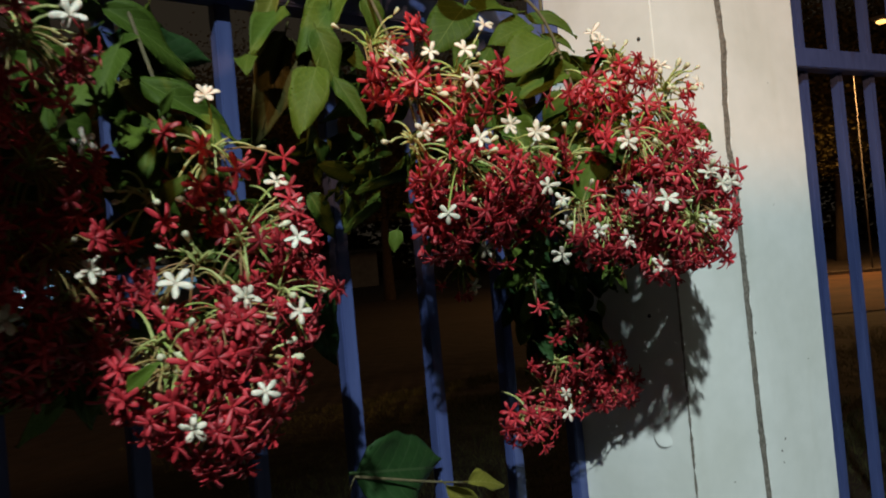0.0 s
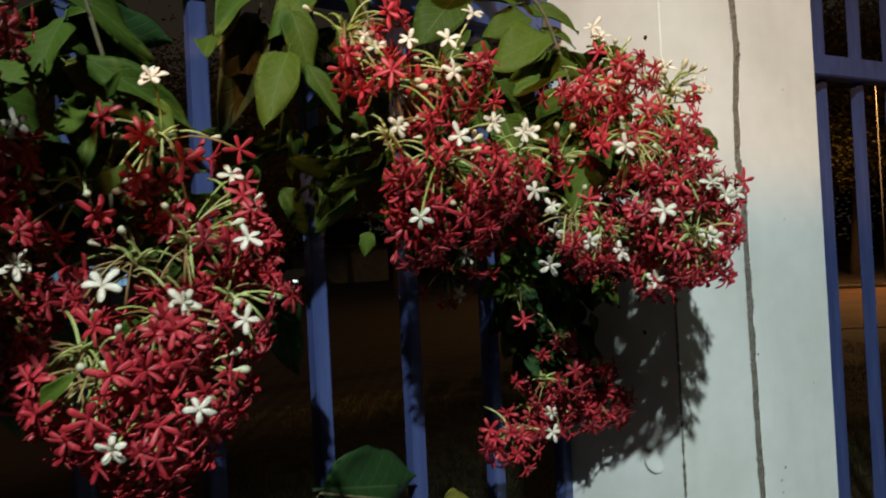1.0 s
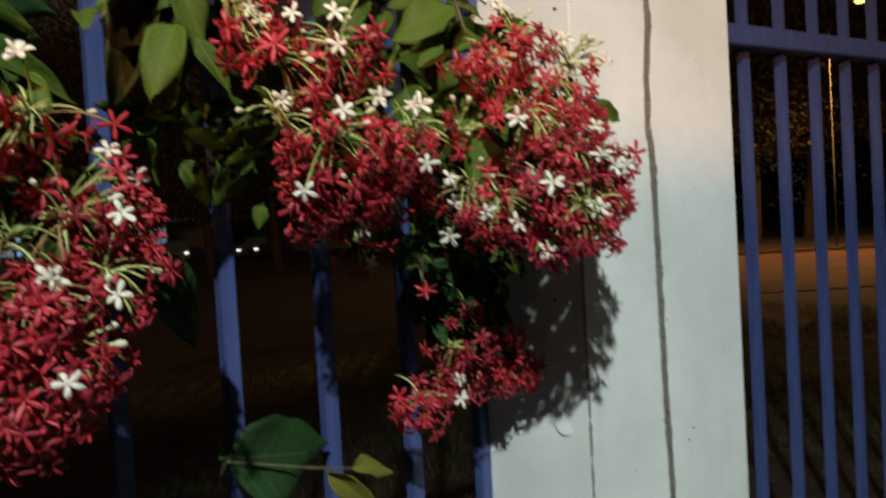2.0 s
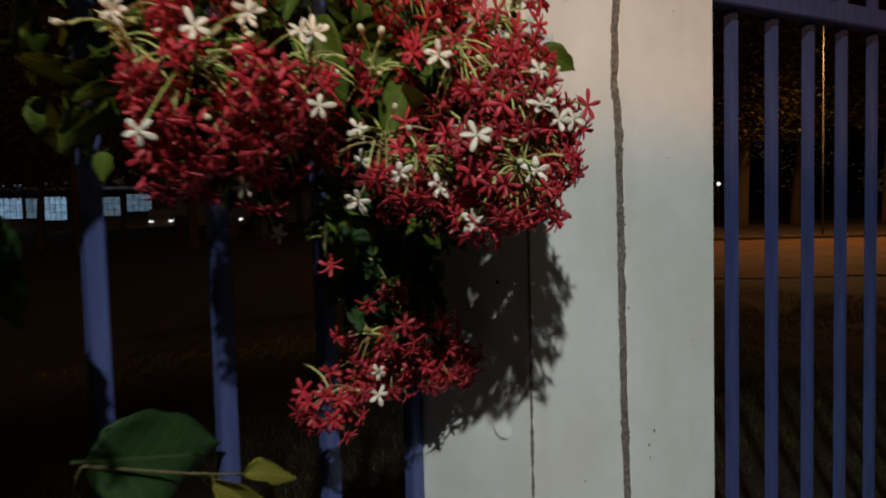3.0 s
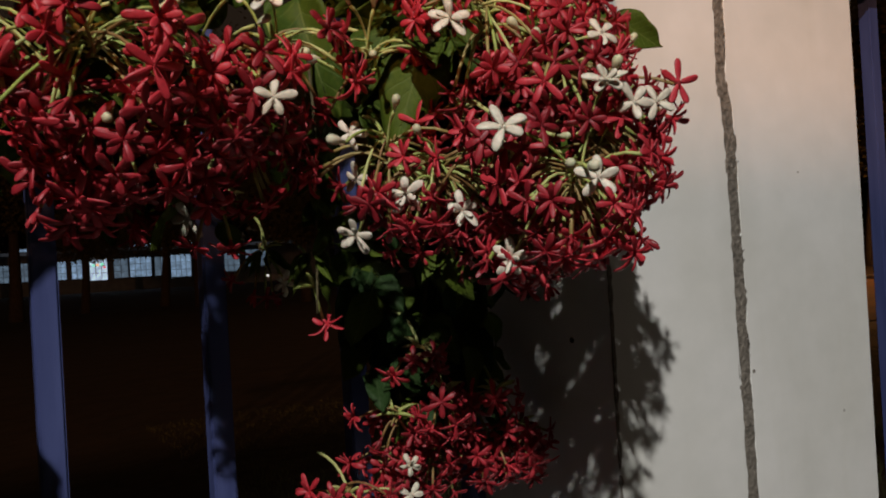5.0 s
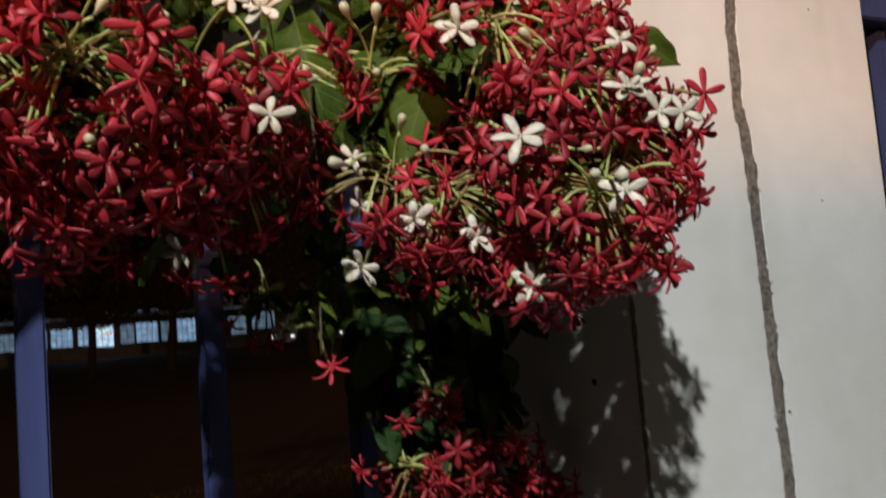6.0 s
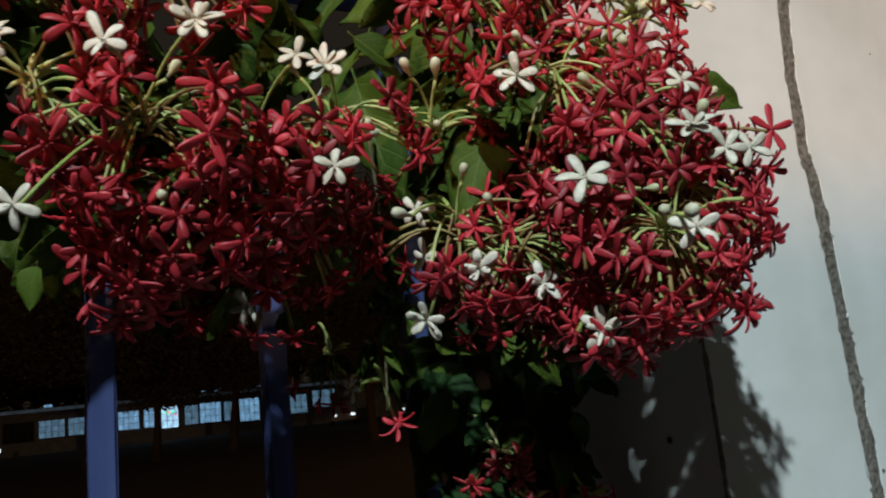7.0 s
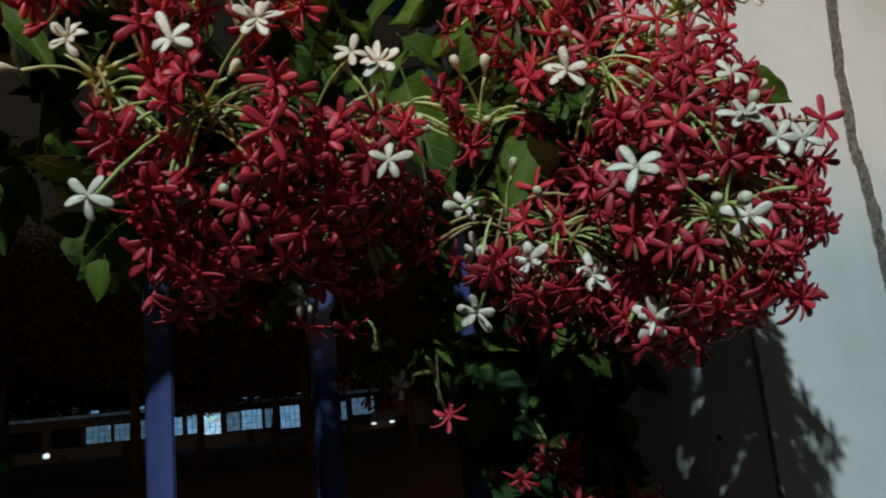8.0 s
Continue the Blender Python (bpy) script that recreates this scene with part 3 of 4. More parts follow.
# middle bunch
cluster(12, [(0.525, 0.760, 1.770), (0.572, 0.745, 1.718), (0.639, 0.740, 1.735), (0.566, 0.745, 1.654), (0.626, 0.730, 1.632),
             (0.648, 0.768, 1.594), (0.701, 0.750, 1.628), (0.755, 0.745, 1.640), (0.640, 0.795, 1.584), (0.705, 0.795, 1.594), (0.728, 0.780, 1.596)],
        [(0.549, 0.700, 1.658), (0.599, 0.660, 1.644), (0.646, 0.660, 1.662), (0.734, 0.700, 1.663), (0.731, 0.690, 1.592),
         (0.558, 0.680, 1.561), (0.695, 0.780, 1.519), (0.541, 0.745, 1.766), (0.554, 0.740, 1.753), (0.565, 0.695, 1.751),
         (0.621, 0.700, 1.760), (0.606, 0.673, 1.716), (0.692, 0.740, 1.810), (0.708, 0.680, 1.658)],
        (20, 20, 18, 17, 21, 32, 25, 14, 28, 30, 20), 3, inside=lambda p: p.x - 0.62 * (p.y - 0.70) > (0.540 if p.z < 1.68 else 0.480), size=(0.94, 1.16), open_front=0.35, green=0.40)
# left-hand bunch
cluster(13, [(0.319, 0.760, 1.642), (0.253, 0.770, 1.595), (0.337, 0.750, 1.545), (0.303, 0.730, 1.473), (0.240, 0.740, 1.452),
             (0.328, 0.730, 1.425), (0.250, 0.720, 1.430), (0.290, 0.720, 1.390), (0.292, 0.750, 1.528), (0.372, 0.735, 1.490)],
        [(0.309, 0.735, 1.693), (0.386, 0.753, 1.609), (0.419, 0.781, 1.584), (0.378, 0.700, 1.545), (0.250, 0.697, 1.509),
         (0.313, 0.690, 1.490), (0.364, 0.682, 1.471), (0.314, 0.666, 1.402), (0.243, 0.660, 1.382)],
        (14, 4, 20, 32, 26, 32, 30, 34, 14, 14), 2, reds=[(0.388, 0.735, 1.632), (0.397, 0.747, 1.602), (0.404, 0.752, 1.574), (0.384, 0.722, 1.586)], green=0.30, open_front=0.35, size=(0.92, 1.14), reach=(0.036, 0.060))
# flowers at the back of that bunch, added to keep lamplight off the bars
cluster(23, [(0.345, 0.775, 1.570), (0.340, 0.765, 1.505), (0.345, 0.760, 1.450), (0.300, 0.760, 1.420), (0.380, 0.785, 1.560), (0.372, 0.780, 1.515), (0.408, 0.785, 1.552), (0.404, 0.780, 1.520), (0.402, 0.782, 1.545), (0.398, 0.786, 1.580)], [], (18, 18, 18, 18, 18, 18, 12, 12, 16, 10), 0, reach=(0.012, 0.034), dry=0.05, green=0.3, open_front=0.2)
# shaded bunch further along the fence
cluster(14, [(0.176, 0.820, 1.548), (0.163, 0.820, 1.631), (0.110, 0.810, 1.520), (0.090, 0.800, 1.690), (0.150, 0.760, 1.744), (0.080, 0.820, 1.600), (0.130, 0.845, 1.585), (0.040, 0.830, 1.550), (0.030, 0.815, 1.660), (0.100, 0.770, 1.765), (0.160, 0.830, 1.490), (0.120, 0.830, 1.470), (0.185, 0.835, 1.500)],
        [(0.117, 0.720, 1.491), (0.201, 0.790, 1.529), (0.185, 0.720, 1.755), (0.205, 0.790, 1.656)], 28, 2, dry=0.16, green=0.2)
# low bunch by the pillar
cluster(15, [(0.870, 0.915, 1.250), (0.925, 0.930, 1.275), (0.985, 0.930, 1.280), (1.035, 0.905, 1.280), (0.945, 0.930, 1.325), (1.062, 0.890, 1.290)],
        [(0.922, 0.880, 1.276), (0.917, 0.873, 1.249)], (24, 26, 26, 24, 13, 18), 0, reach=(0.022, 0.050), high=0.5, green=0.05, open_front=0.0)
cluster(24, [(0.935, 0.872, 1.392), (0.962, 0.872, 1.345), (1.020, 0.868, 1.338), (0.905, 0.875, 1.330)], [], (5, 9, 9, 6), 0, reach=(0.018, 0.040), green=0.0, open_front=0.2)
# single blossoms that dangle below the middle bunch
cluster(18, [(0.712, 0.770, 1.535)], [], 2, 0, reach=(0.025, 0.04), low=-1.4, high=-0.6)
cluster(20, [(0.800, 0.805, 1.462)], [], 1, 0, reach=(0.018, 0.026), low=-1.5, high=-0.9)
cluster(16, [(0.829, 1.000, 1.500)], [(0.843, 0.990, 1.462)], 5, 0, reach=(0.028, 0.045), low=-1.4, high=-0.5)


# ---- leaves ----
def lay_flat(me, flat):
    """A flat map of the leaf, for its ribs."""
    layer = me.uv_layers.new(name="flat")
    index = np.empty(len(me.loops), dtype=np.int32)
    me.loops.foreach_get("vertex_index", index)
    layer.data.foreach_set("uv", np.asarray(flat, dtype=np.float32)[index].ravel())


def leaf_mesh(seed, material, wide=0.55, fold=0.30, droop=0.5, nx=8, ny=14):
    """A pointed oval leaf of length 1 from the origin along y, folded along its midrib, with a wavy rim and a short stalk."""
    rnd = random.Random(seed)
    ph = rnd.random() * 6
    top, verts, faces = [], [], []
    for j in range(ny + 1):
        s = j / ny
        half = wide * 0.5 * (math.sin(math.pi * s ** 0.80) ** 0.75) * (1 - 0.30 * s) * 1.15 if 0 < j < ny else 0.004
        if s > 0.85:
            half *= 1 - (s - 0.85) * 3.0
        for i in range(nx + 1):
            u = i / nx * 2 - 1
            x = u * half * (1 + 0.07 * math.sin(s * 9 + ph * 2 + u * 1.5) + 0.05 * math.sin(s * 17 + ph * (2 + u))) + 0.05 * math.sin(s * 3.3 + ph) * s
            z = fold * abs(x) + 0.075 * math.sin(s * 6.5 + ph * 3 + u * 1.2) * u * abs(u) - droop * s * s * 0.5 + 0.018 * math.sin(s * 11 + ph + u * 2) * abs(u) + 0.012 * math.sin(s * 38) * abs(u) * (1 - abs(u))
            top.append(Vector((x, s * (1 - 0.08 * droop), z)))
    n = len(top)
    verts = top + [v - Vector((0, 0, 0.006)) for v in top]
    for j in range(ny):
        for i in range(nx):
            a = j * (nx + 1) + i
            faces.append((a, a + 1, a + nx + 2, a + nx + 1))
            faces.append((n + a + nx + 1, n + a + nx + 2, n + a + 1, n + a))
    for j in range(ny):
        a, b = j * (nx + 1), (j + 1) * (nx + 1)
        faces.append((a + n, a, b, b + n))
        faces.append((a + nx, a + nx + n, b + nx + n, b + nx))
    sweep(verts, faces, [(0, -0.10, 0.03), (0, -0.05, 0.012), (0, 0.0, 0.0), (0, 0.4, -0.08 * droop - 0.006), (0, 0.8, -0.32 * droop - 0.006)],
          [0.013, 0.012, 0.011, 0.008, 0.004], 5)
    flat = [(v[0], v[1]) for v in verts]
    me = mesh_of("leaf", verts, faces, material)
    lay_flat(me, flat)
    return me


LEAVES = [leaf_mesh(s, LEAF, w, f, d) for s, w, f, d in ((1, 0.56, 0.25, 0.35), (2, 0.62, 0.15, 0.55), (3, 0.50, 0.45, 0.70), (4, 0.66, 0.10, 0.25))]
# darker copy of LEAF: the shade on low and inner leaves is in its colour
LEAF_SHADED = leaf_material("shade_darkened_leaf", (0.014, 0.042, 0.012), (0.022, 0.056, 0.016), (0.055, 0.085, 0.035))
OLD_OR_SHADED_LEAVES = [leaf_mesh(5, LEAF_OLD, 0.5, 0.3, 0.5), leaf_mesh(6, LEAF_BROWN, 0.5, 0.7, 0.9), leaf_mesh(4, LEAF_SHADED, 0.5, 0.10, 0.25)]


def leaf(base, tip, normal, ratio=0.55, kind=0, old_or_shaded=None):
    base, tip = Vector(base), Vector(tip)
    d = tip - base
    me, own = (OLD_OR_SHADED_LEAVES[old_or_shaded], 0.5) if old_or_shaded is not None else (LEAVES[kind], (0.56, 0.62, 0.50, 0.66)[kind])
    put("leaf", me, creeper, HOME @ facing(base, d, normal, (d.length * ratio / own, d.length, d.length)))


# broad leaves above the right and middle bunches: base, tip, width to length, kind
TOWARDS = (-0.40, -0.72, 0.50)
for base, tip, ratio, kind in (
    ((0.897, 0.815, 1.832), (0.800, 0.850, 1.790), 0.62, 3), ((0.908, 0.790, 1.780), (0.822, 0.865, 1.770), 0.62, 3),
    ((0.872, 0.765, 1.742), (0.852, 0.790, 1.668), 0.72, 1), ((0.779, 0.87, 1.889), (0.688, 0.85, 1.817), 0.58, 1),
    ((0.897, 0.88, 1.896), (0.765, 0.87, 1.894), 0.30, 0), ((0.912, 0.88, 1.896), (0.973, 0.82, 1.858), 0.32, 0),
):
    leaf(base, tip, TOWARDS, ratio, kind)
for base, tip, ratio, kind in (
    ((0.931, 0.87, 1.862), (0.972, 0.83, 1.833), 0.30, 0), ((0.830, 0.880, 1.835), (0.765, 0.870, 1.755), 0.36, 0),
    ((0.774, 0.86, 1.834), (0.721, 0.84, 1.788), 0.50, 2), ((0.884, 0.730, 1.668), (0.828, 0.712, 1.575), 0.50, 1), ((0.855, 0.745, 1.675), (0.812, 0.735, 1.610), 0.50, 0),
    ((0.850, 0.890, 1.790), (0.790, 0.880, 1.715), 0.34, 0), ((0.890, 0.790, 1.665), (0.955, 0.740, 1.640), 0.50, 0),
    ((0.900, 0.860, 1.870), (0.815, 0.860, 1.845), 0.55, 1),
):
    leaf(base, tip, TOWARDS, ratio, kind)
# leaves at the top of the left-hand bunch
for base, tip, ratio, kind in (
    ((0.256, 0.88, 1.823), (0.358, 0.85, 1.758), 0.34, 1), ((0.255, 0.82, 1.764), (0.214, 0.79, 1.692), 0.46, 0),
    ((0.230, 0.83, 1.729), (0.188, 0.80, 1.686), 0.52, 1), ((0.224, 0.83, 1.742), (0.173, 0.80, 1.749), 0.40, 0),
    ((0.254, 0.83, 1.764), (0.266, 0.80, 1.770), 0.60, 0), ((0.268, 0.83, 1.733), (0.380, 0.80, 1.667), 0.26, 0),
    ((0.491, 0.83, 1.762), (0.442, 0.80, 1.680), 0.48, 1), ((0.512, 0.86, 1.821), (0.523, 0.83, 1.743), 0.48, 1),
    ((0.561, 0.87, 1.872), (0.470, 0.84, 1.796), 0.36, 1), ((0.471, 0.86, 1.844), (0.400, 0.83, 1.781), 0.36, 0),
    ((0.507, 0.82, 1.749), (0.537, 0.79, 1.681), 0.30, 0), ((0.402, 0.83, 1.769), (0.381, 0.80, 1.743), 0.60, 0),
    ((0.540, 0.88, 1.880), (0.500, 0.86, 1.815), 0.42, 1), ((0.600, 0.88, 1.880), (0.628, 0.86, 1.810), 0.42, 1),
):
    leaf(base, tip, TOWARDS, ratio, kind)
leaf((0.471, 0.88, 1.872), (0.407, 0.85, 1.775), (-0.6, -0.7, 0.2), 0.24, 0, 0)
leaf((0.488, 0.90, 1.823), (0.432, 0.87, 1.678), (-0.3, -0.9, -0.1), 0.40, 0, 1)
leaf((0.495, 0.89, 1.805), (0.500, 0.86, 1.715), (-0.5, -0.8, 0.0), 0.55, 0, 1)
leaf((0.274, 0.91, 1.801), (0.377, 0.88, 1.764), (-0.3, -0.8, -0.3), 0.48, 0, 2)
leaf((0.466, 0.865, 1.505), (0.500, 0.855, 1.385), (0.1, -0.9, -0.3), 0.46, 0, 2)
leaf((0.263, 0.86, 1.731), (0.296, 0.83, 1.693), (-0.3, -0.7, 0.5), 0.55, 0, 0)
# small leaves among the left-hand stalks, leaves inside the right bunch, and the big one low on the fence
for base, tip, normal, ratio, kind in (
    ((0.288, 0.81, 1.688), (0.293, 0.78, 1.710), (-0.4, -0.8, 0.1), 0.35, 0), ((0.273, 0.81, 1.669), (0.307, 0.78, 1.678), (-0.3, -0.7, 0.5), 0.45, 1),
    ((0.290, 0.79, 1.684), (0.304, 0.76, 1.655), (-0.4, -0.8, 0.2), 0.42, 0), ((0.269, 0.81, 1.675), (0.232, 0.78, 1.650), (-0.4, -0.8, 0.3), 0.50, 3),
    ((0.273, 0.81, 1.666), (0.253, 0.78, 1.622), (-0.4, -0.8, 0.1), 0.40, 2), ((0.261, 0.75, 1.588), (0.275, 0.72, 1.614), (-0.5, -0.8, 0.1), 0.48, 1),
    ((0.200, 0.70, 1.419), (0.220, 0.67, 1.443), (-0.5, -0.8, 0.2), 0.36, 0), ((0.313, 0.81, 1.661), (0.316, 0.78, 1.622), (-0.4, -0.8, 0.2), 0.45, 1),
    ((0.337, 0.81, 1.581), (0.331, 0.78, 1.540), (-0.4, -0.8, 0.1), 0.40, 0), ((0.264, 0.83, 1.676), (0.255, 0.80, 1.638), (-0.2, -0.9, 0.1), 0.45, 3),
    ((0.290, 0.82, 1.650), (0.262, 0.80, 1.612), (-0.4, -0.8, 0.0), 0.42, 1), ((0.330, 0.82, 1.690), (0.345, 0.79, 1.655), (-0.4, -0.8, 0.2), 0.50, 1),
    ((0.240, 0.83, 1.620), (0.262, 0.80, 1.585), (-0.4, -0.8, 0.1), 0.45, 0), ((0.345, 0.82, 1.560), (0.372, 0.79, 1.525), (-0.4, -0.8, 0.0), 0.42, 2),
    ((0.569, 0.80, 1.553), (0.560, 0.80, 1.524), (-0.6, -0.8, 0.2), 0.62, 1), ((0.728, 0.82, 1.518), (0.747, 0.81, 1.491), (-0.5, -0.8, 0.3), 0.50, 1),
):
    leaf(base, tip, normal, ratio, kind)
for base, tip, normal, ratio, kind in (
    ((0.990, 0.70, 1.690), (1.045, 0.66, 1.640), (-0.2, -0.7, 0.6), 0.5, 0), ((0.805, 0.82, 1.710), (0.800, 0.77, 1.605), (-0.6, -0.7, 0.2), 0.45, 2),
    ((0.930, 0.75, 1.690), (0.935, 0.69, 1.600), (-0.4, -0.85, 0.2), 0.55, 0),
):
    leaf(base, tip, normal, ratio, kind)
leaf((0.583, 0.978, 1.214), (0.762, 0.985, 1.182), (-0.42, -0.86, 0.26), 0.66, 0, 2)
leaf((0.760, 0.950, 1.163), (0.836, 0.935, 1.150), (-0.3, -0.7, 0.62), 0.42, 0, 0)
leaf((0.722, 0.955, 1.167), (0.809, 0.930, 1.072), (-0.5, -0.8, 0.1), 0.27, 0, 0)
# dim leaves low beside the pillar, and narrow young ones on the two shoots that dangle
for base, tip, normal, ratio, kind in (
    ((0.925, 0.985, 1.478), (0.985, 0.970, 1.455), (-0.2, -0.6, 0.7), 0.60, 1), ((0.905, 0.985, 1.500), (0.960, 0.965, 1.492), (-0.2, -0.6, 0.7), 0.40, 0),
    ((0.955, 0.965, 1.476), (0.900, 0.930, 1.455), (-0.3, -0.6, 0.7), 0.62, 1), ((0.985, 0.960, 1.448), (0.945, 0.945, 1.425), (-0.3, -0.6, 0.7), 0.60, 3),
    ((1.060, 0.930, 1.370), (1.085, 0.915, 1.352), (-0.2, -0.6, 0.7), 0.60, 1),
    ((0.798, 0.795, 1.565), (0.787, 0.788, 1.552), (-0.5, -0.8, 0.3), 0.60, 1), ((0.800, 0.797, 1.560), (0.815, 0.792, 1.555), (-0.5, -0.7, 0.5), 0.45, 0),
    ((0.801, 0.800, 1.525), (0.788, 0.795, 1.512), (-0.5, -0.8, 0.3), 0.62, 3), ((0.802, 0.800, 1.520), (0.811, 0.797, 1.509), (-0.5, -0.8, 0.3), 0.50, 1),
):
    leaf(base, tip, normal, ratio, kind)
tassel = random.Random(31)
for top, count, size in ((Vector((0.801, 0.804, 1.497)), 12, 0.046), (Vector((0.829, 0.998, 1.503)), 9, 0.040)):
    for k in range(count):
        w = tassel.uniform(-2.6, 2.6)
        way = Vector((math.sin(w) * 0.55, -math.cos(w) * 0.45, tassel.uniform(-1.0, -0.45))).normalized()
        leaf(top + way * 0.008, top + way * size * tassel.uniform(0.6, 1.1), (way.y - 0.5, -0.8, 0.5), tassel.uniform(0.16, 0.26), k % 3)
leaf((1.040, 0.690, 1.680), (1.084, 0.668, 1.652), (-0.6, -0.7, 0.1), 0.55, 0)

rnd = random.Random(77)
SIMPLE = [leaf_mesh(s, LEAF_MASS, w, f, d, 4, 8) for s, w, f, d in ((1, 0.56, 0.25, 0.35), (2, 0.62, 0.15, 0.55), (3, 0.50, 0.45, 0.70), (4, 0.66, 0.10, 0.25))]
SHAPES = [([v.co.copy() for v in me.vertices], [tuple(p.vertices) for p in me.polygons]) for me in SIMPLE]
mass = {}


def add_to_mass(group, base, tip, normal, ratio, kind):
    verts, faces, flat = mass.setdefault(group, ([], [], []))
    d = tip - base
    m = facing(base, d, normal, (d.length * ratio / (0.56, 0.62, 0.50, 0.66)[kind], d.length, d.length))
    shape, polys = SHAPES[kind]
    n = len(verts)
    verts += [m @ v for v in shape]
    flat += [(v.x, v.y) for v in shape]
    faces += [tuple(n + i for i in p) for p in polys]


def thicket(count, lo, hi, size, group, each=1):
    for k in range(count):
        b = Vector([rnd.uniform(a, c) for a, c in zip(lo, hi)])
        d = Vector((rnd.uniform(-0.8, 0.8), rnd.uniform(-0.8, 0.2), rnd.uniform(-1.1, -0.1))).normalized()
        n = Vector((rnd.uniform(-0.7, 0.4), -0.8, rnd.uniform(-0.1, 0.8)))
        if group in ("behind", "upper"):  # turned so that their unlit undersides face the camera
            n = Vector((rnd.uniform(0.2, 0.8), -0.6, rnd.uniform(-0.9, -0.3)))
        # every second leaf of the shade group takes the shade-darkened green
        shaded_or_browned = (2, None)[k % 2] if group == "shade" else 1 if rnd.random() < 0.06 else None
        tip, ratio, kind = b + d * rnd.uniform(*size), rnd.uniform(0.40, 0.64), rnd.randrange(4)
        if in_cleared_lane((b + tip) / 2, 0.010) or in_cleared_lane(tip, 0.004) or k % each:
            continue
        if group in ("unseen_shade", "inside", "behind"):
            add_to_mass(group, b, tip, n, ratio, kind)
        else:
            leaf(b, tip, n, ratio, kind, shaded_or_browned)


# these leaves hang out of view, added only to dim the bunches and bars
thicket(110, (-0.14, 0.56, 1.70), (0.045, 0.72, 1.96), (0.07, 0.11), "unseen_shade", 2)
thicket(44, (-0.16, 0.45, 1.78), (0.03, 0.57, 1.94), (0.07, 0.11), "unseen_shade", 2)
thicket(70, (-0.16, 0.48, 1.58), (0.02, 0.62, 1.76), (0.07, 0.11), "unseen_shade", 2)
thicket(50, (-0.60, 0.60, 1.20), (-0.08, 0.95, 1.85), (0.07, 0.12), "unseen_shade")
thicket(90, (-0.75, 0.34, 1.74), (-0.17, 0.46, 2.20), (0.08, 0.12), "unseen_shade", 2)
thicket(28, (-0.20, 0.36, 1.72), (0.0, 0.44, 2.00), (0.06, 0.09), "unseen_shade", 3)
thicket(20, (-0.07, 0.42, 1.93), (0.040, 0.48, 2.01), (0.05, 0.08), "unseen_shade", 2)
thicket(30, (0.40, 0.76, 1.96), (0.74, 0.90, 2.14), (0.07, 0.11), "unseen_shade")
thicket(46, (-0.35, 0.90, 1.74), (0.40, 1.00, 2.08), (0.07, 0.12), "upper")
thicket(18, (0.50, 0.90, 1.95), (0.86, 1.00, 2.10), (0.07, 0.12), "upper")
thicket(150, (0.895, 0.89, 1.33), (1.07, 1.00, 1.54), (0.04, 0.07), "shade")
thicket(36, (0.14, 0.84, 1.42), (0.36, 0.96, 1.72), (0.06, 0.10), "behind")
thicket(30, (0.33, 0.84, 1.46), (0.40, 0.94, 1.62), (0.05, 0.08), "behind")
thicket(30, (0.22, 0.92, 1.60), (0.34, 1.00, 1.86), (0.06, 0.09), "behind")
thicket(26, (-0.24, 0.36, 1.95), (-0.08, 0.46, 2.18), (0.07, 0.11), "unseen_shade", 2)
thicket(26, (0.495, 0.92, 1.64), (0.55, 1.00, 1.84), (0.05, 0.08), "behind", 2)
thicket(50, (0.54, 0.90, 1.60), (0.66, 0.99, 1.84), (0.05, 0.09), "behind", 2)
thicket(40, (0.86, 0.69, 1.50), (1.00, 0.79, 1.72), (0.035, 0.055), "inside")
thicket(40, (0.86, 0.77, 1.64), (1.00, 0.85, 1.84), (0.05, 0.08), "behind")
thicket(26, (0.92, 0.67, 1.54), (1.01, 0.75, 1.72), (0.035, 0.055), "inside")
thicket(32, (0.60, 0.74, 1.575), (0.74, 0.82, 1.72), (0.035, 0.055), "inside")
thicket(46, (0.85, 0.77, 1.54), (1.00, 0.84, 1.76), (0.05, 0.08), "behind")
thicket(34, (0.93, 0.66, 1.49), (1.025, 0.73, 1.66), (0.025, 0.042), "inside")
thicket(30, (0.87, 0.71, 1.47), (0.98, 0.78, 1.55), (0.025, 0.042), "inside")
thicket(22, (0.30, 0.76, 1.42), (0.37, 0.80, 1.58), (0.03, 0.045), "inside")
thicket(26, (0.59, 0.79, 1.56), (0.76, 0.86, 1.78), (0.05, 0.08), "behind")
thicket(22, (0.795, 0.790, 1.455), (0.812, 0.805, 1.60), (0.018, 0.032), "dangling")
thicket(34, (0.57, 0.84, 1.60), (0.98, 0.96, 1.78), (0.06, 0.10), "behind")
thicket(30, (-0.30, 0.84, 1.40), (0.16, 0.98, 1.80), (0.06, 0.10), "behind")
thicket(5, (0.06, 0.44, 1.92), (0.15, 0.50, 1.98), (0.05, 0.07), "unseen_shade")
# added behind the left-hand bunch to keep lamplight off a fence bar
thicket(18, (0.365, 0.77, 1.50), (0.405, 0.80, 1.57), (0.03, 0.045), "inside")

for group, words in (("unseen_shade", "creeper shoots added out of view to shade the bunches"), ("inside", "small leaves added deep inside the bunches to close their shadows"), ("behind", "dense leaves behind the bunches")):
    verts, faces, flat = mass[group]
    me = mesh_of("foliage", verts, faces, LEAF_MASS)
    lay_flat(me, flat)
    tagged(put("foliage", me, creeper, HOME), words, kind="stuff")

